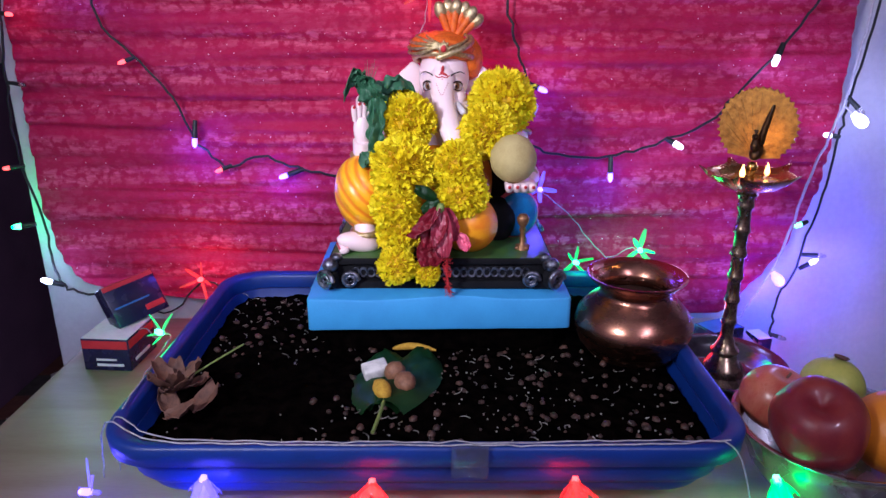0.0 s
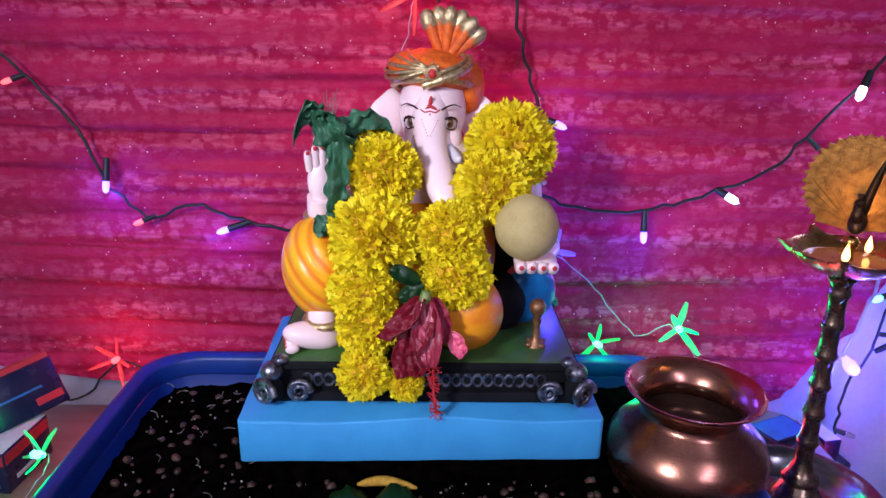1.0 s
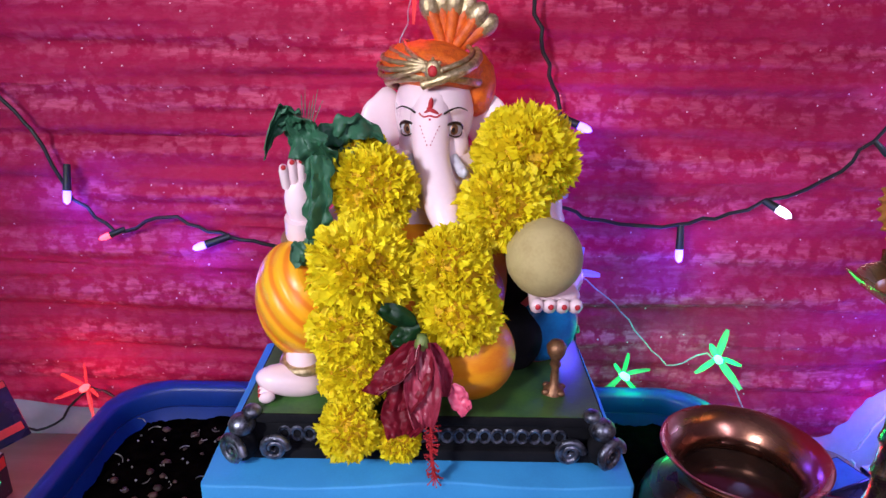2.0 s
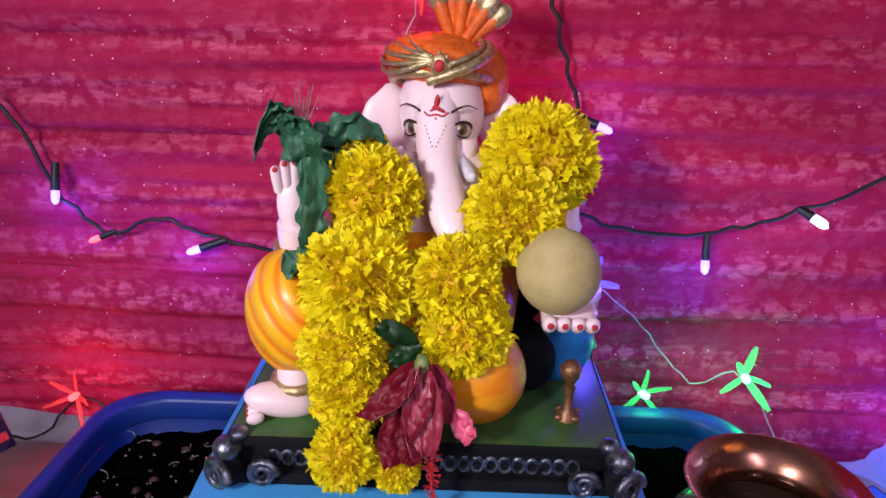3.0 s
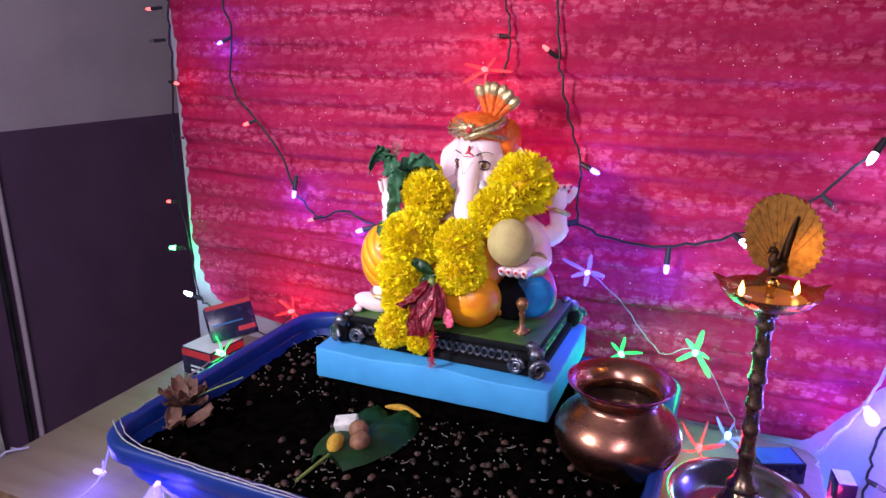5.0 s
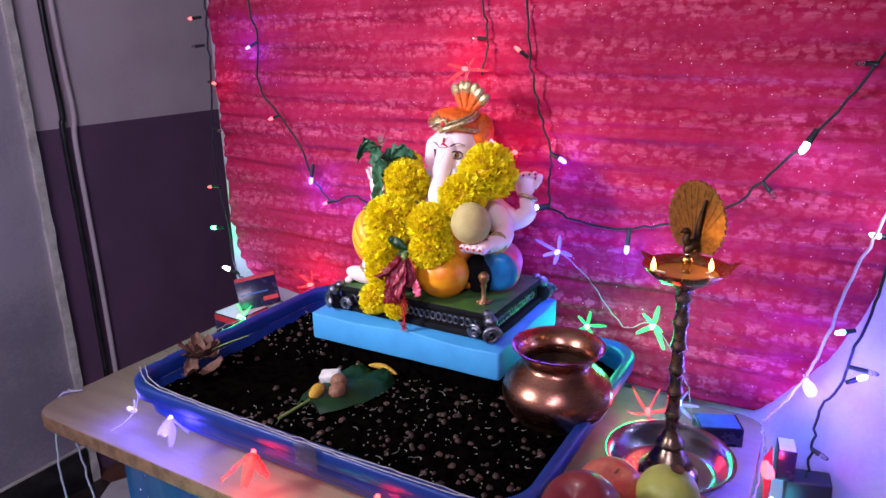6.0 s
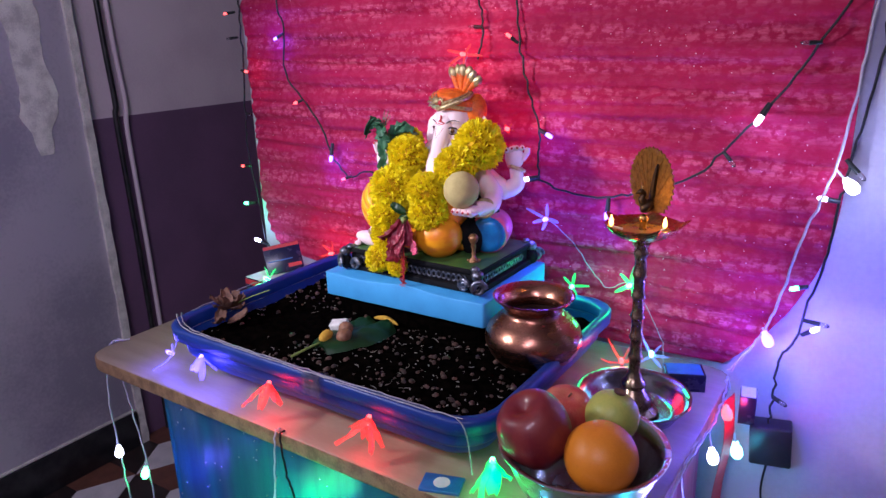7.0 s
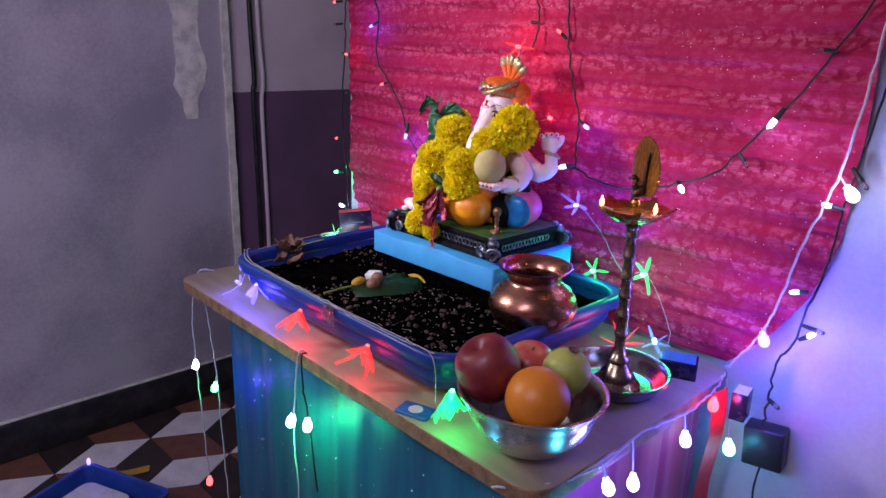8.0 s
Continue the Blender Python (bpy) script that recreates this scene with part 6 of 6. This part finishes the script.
strQ = cable("white_string_lights", [(-0.405, 0.80, 0.712), (-0.345, 0.735, 0.752), (-0.318, 0.70, 0.757), (-0.298, 0.683, 0.770), (-0.272, 0.63, 0.7905), (-0.268, 0.56, 0.790), (-0.263, 0.50, 0.7905)], 0.0007, M["wire_thin"], "thin wire from the boxes to the tray rim", 7, 0.002, 21)
strM = cable("white_string_lights", [(-0.29, 0.53, TOP + 0.003), (-0.262, 0.484, 0.792), (-0.215, 0.459, 0.7905), (-0.12, 0.453, 0.7905), (-0.04, 0.452, 0.791), (0.05, 0.452, 0.790), (0.13, 0.453, 0.791), (0.222, 0.455, 0.7895)], 0.0006, M["wire_thin"], "thin white wires draped along the tray's front rim", 7, 0.0025, 15)
strN = cable("white_string_lights", [(-0.012, 0.852, 1.128), (-0.02, 0.85, 1.09), (-0.035, 0.845, 1.03), (-0.05, 0.85, 0.95)], 0.0005, M["wire_thin"], "thin clear wire behind the idol", 5, 0.004, 16)
strO = cable("white_string_lights", [(0.124, 0.855, 0.888), (0.17, 0.855, 0.85), (0.215, 0.852, 0.80), (0.256, 0.85, 0.81), (0.30, 0.85, 0.74), (0.315, 0.82, TOP + 0.012)], 0.0006, M["wire_thin"], "thin clear wire linking the flower lights", 6, 0.005, 17)
strP = cable("dark_string_lights", [(-0.42, 0.845, 0.735), (-0.36, 0.85, 0.722), (-0.313, 0.85, 0.765), (-0.27, 0.845, 0.75)], 0.0012, M["wire_dark"], "thin wire trailing over the back of the table", 6, 0.004, 18)

# small glowing points of the strings light the cloth and wall
# cyan at y 0.50 and the last two: bulbless fill added for the drapes
for loc, col, w in (((-0.304, 0.84, 0.938), VIOLET, 0.13), ((-0.20, 0.84, 0.90), VIOLET, 0.13), ((0.213, 0.84, 0.896), VIOLET, 0.14), ((0.126, 0.84, 1.008), VIOLET, 0.06), ((-0.42, 0.84, 1.152), VIOLET, 0.10), ((0.293, 0.832, 0.942), WHITE, 0.06),
                    ((0.397, 0.835, 1.036), WHITE, 0.06), ((-0.497, 0.84, 1.098), RED, 0.02), ((-0.55, 0.845, 0.84), GREEN, 0.13), ((0.508, 0.82, 0.976), WHITE, 0.22), ((0.442, 0.81, 0.768), VIOLET, 0.55),
                    ((0.497, 0.835, 0.795), VIOLET, 0.26), ((0.43, 0.80, 0.60), CYAN, 0.07), ((0.42, 0.785, 0.68), RED, 0.12), ((0.428, 0.715, 0.672), VIOLET, 0.16), ((0.425, 0.57, 0.665), VIOLET, 0.24), ((0.432, 0.50, 0.635), CYAN, 0.12), ((-0.512, 0.835, 0.772), WHITE, 0.12),
                    ((-0.455, 0.44, 0.52), WHITE, 0.05), ((-0.424, 0.462, 0.47), GREEN, 0.05), ((-0.041, 0.405, 0.57), GREEN, 0.42), ((0.004, 0.402, 0.59), CYAN, 0.08), ((0.22, 0.40, 0.52), CYAN, 0.06), ((-0.26, 0.42, 0.55), VIOLET, 0.12)):
    glow(loc, col, w, 0.009)
for p in FLAME_AT:
    glow(p + Vector((0, 0, 0.026)), (1.0, 0.5, 0.15), 0.035, 0.004)

# ---- clear tape on the tray front ----
bm = bmesh.new()
sheet(bm, lambda u, v: Vector((0.028 * (u - 0.5), -0.002 - 0.004 * abs(n3(u * 5, v * 5, 2)), -0.028 * v + 0.004 * n3(u * 4, v * 3, 7))), 10, 10, thick=0.0004)
single("clear_tape", bm, M["plastic_clear"], "crumpled clear tape holding wires on the tray rim", "tape", at=pose(0.022, 0.4475, 0.792))

# ---- plug adapter on the wall ----
adapter = thing("plug_adapter", (0.452, WALL - 0.002, 0.582), "black plastic plug adapter hanging by its wire", "adapter")
bm = bmesh.new()
box(bm, (-0.026, -0.036, 0), (0.026, -0.004, 0.058), 0.003, m=rot(0, -4, 8).to_4x4())
part("housing", bm, M["adapter"], adapter)
bm = bmesh.new()
tube(bm, spline([(0.0, -0.02, 0.0), (-0.004, -0.02, -0.05), (0.004, -0.018, -0.12), (-0.006, -0.018, -0.3)], 5), 0.0016, 6)
part("cord", bm, M["wire_dark"], adapter)
carton("small_box", "small pale box on the table's back corner", pose(0.424, 0.836, 0.655, 0, 0, 10), 0.02, 0.03, 0.04, [("white_card", (-0.009, -0.014, 0.04), (0.009, 0.014, 0.04 + e))])

bm = bmesh.new()
sheet(bm, lambda u, v: Vector((0.403 + 0.004 * math.sin(v * 9) + 0.006 * u, 0.79 + 0.03 * u + 0.006 * n3(v * 4, u, 2), 0.698 - 0.30 * v)), 4, 24, thick=0.0006)
single("ribbon", bm, M["red_card"], "red satin ribbon hanging off the table's side", "ribbon")

# ---- crate on the floor ----
crate = thing("plastic_crate", (-0.80, 0.33, FLOOR), "blue plastic crate with a white lid on the floor", "crate", rz=24)
bm = bmesh.new()
shell(bm, [(0.12, 0.09, 0.02, 0.001), (0.13, 0.10, 0.022, 0.12), (0.138, 0.108, 0.024, 0.12), (0.138, 0.108, 0.024, 0.128), (0.128, 0.098, 0.02, 0.128), (0.118, 0.088, 0.018, 0.006)])
part("crate_body", bm, M["crate"], crate)
bm = bmesh.new()
rounded(bm, -0.085, 0.06, -0.08, 0.06, 0.08, 0.118, 0.02)
part("white_tub", bm, M["white_card"], crate, "white plastic tub inside")

bm = bmesh.new()
tube(bm, [(0, 0, 0), (0, 0, 0.008), (0, 0, 0.014), (0, 0, 0.017)], [0.004, 0.0048, 0.004, 0.001], 12)
bulb_ob = part("bulb", bm, M["lit_violet"], crate, "small violet bulb clipped on the rim", at=pose(-0.128, 0.100, 0.128))
glow((-0.975, 0.385, FLOOR + 0.18), VIOLET, 0.06)
bm = bmesh.new()
sheet(bm, lambda u, v: Vector((0.19 * (u - 0.5), 0.03 * (v - 0.5), 0.004 + 0.003 * math.sin(u * 7))), 14, 3, thick=0.001)
single("paper_strip", bm, M["turmeric"], "yellow paper strip lying on the tiled floor", "paper", at=pose(-1.065, 0.45, FLOOR, 0, 0, 66))

# ---- floor tiles: rhombs in three tones ----
E_ = 0.155
tile_mesh = {}
for k, (a0, mt) in enumerate(((0, "tile_white"), (60, "tile_brown"), (120, "tile_dark"))):
    bm = bmesh.new()
    u = Vector((math.cos(radians(a0)), math.sin(radians(a0)), 0)) * E_
    w = Vector((math.cos(radians(a0 + 60)), math.sin(radians(a0 + 60)), 0)) * E_
    c = (u + w) / 2
    q = [c + (p - c) * 0.985 for p in (Vector((0, 0, 0)), u, u + w, w)]
    top = [bm.verts.new(p) for p in q]
    low = [bm.verts.new(c + (p - c) * 1.01 + Vector((0, 0, -0.003))) for p in q]
    bm.faces.new(top)
    for i in range(4):
        bm.faces.new((low[i], low[(i + 1) % 4], top[(i + 1) % 4], top[i]))
    tile_mesh[k] = finish(bm, "tile", M[mt], False)
floor_ob = bpy.data.objects["floor"]
h = E_ * math.sqrt(3)
TURN_T = Matrix.Translation((-1.185, 0.601, FLOOR)) @ Euler((0, 0, radians(62))).to_matrix().to_4x4()
rest_v, rest_f, rest_m = [], [], []
for i in range(-24, 25):
    for j in range(-24, 25):
        o = TURN_T @ Vector((E_ * 1.5 * i, h * (j + 0.5 * (i % 2)), 0))
        if not (-1.45 < o.x < 1.75 and -2.3 < o.y < 2.4):
            continue
        near = -1.3 < o.x < -0.1 and -0.1 < o.y < 1.2
        for k in range(3):
            m = Matrix.Translation(o) @ Euler((0, 0, radians(62 + 60 * k))).to_matrix().to_4x4()
            if near:
                ob = new("tile", tile_mesh[k])
                ob.parent = floor_ob
                ob.matrix_basis = m
            else:
                base = len(rest_v)
                rest_v += [tuple(m @ v.co) for v in tile_mesh[k].vertices]
                for f in tile_mesh[k].polygons:
                    rest_f.append(tuple(base + q for q in f.vertices))
                    rest_m.append(k)
me = bpy.data.meshes.new("floor_tiles")
me.from_pydata(rest_v, [], rest_f)
for mt in ("tile_white", "tile_brown", "tile_dark"):
    me.materials.append(M[mt])
me.polygons.foreach_set("material_index", rest_m)
ob = new("floor_tiles", me)
ob.parent = floor_ob
tagged(ob, kind="stuff")
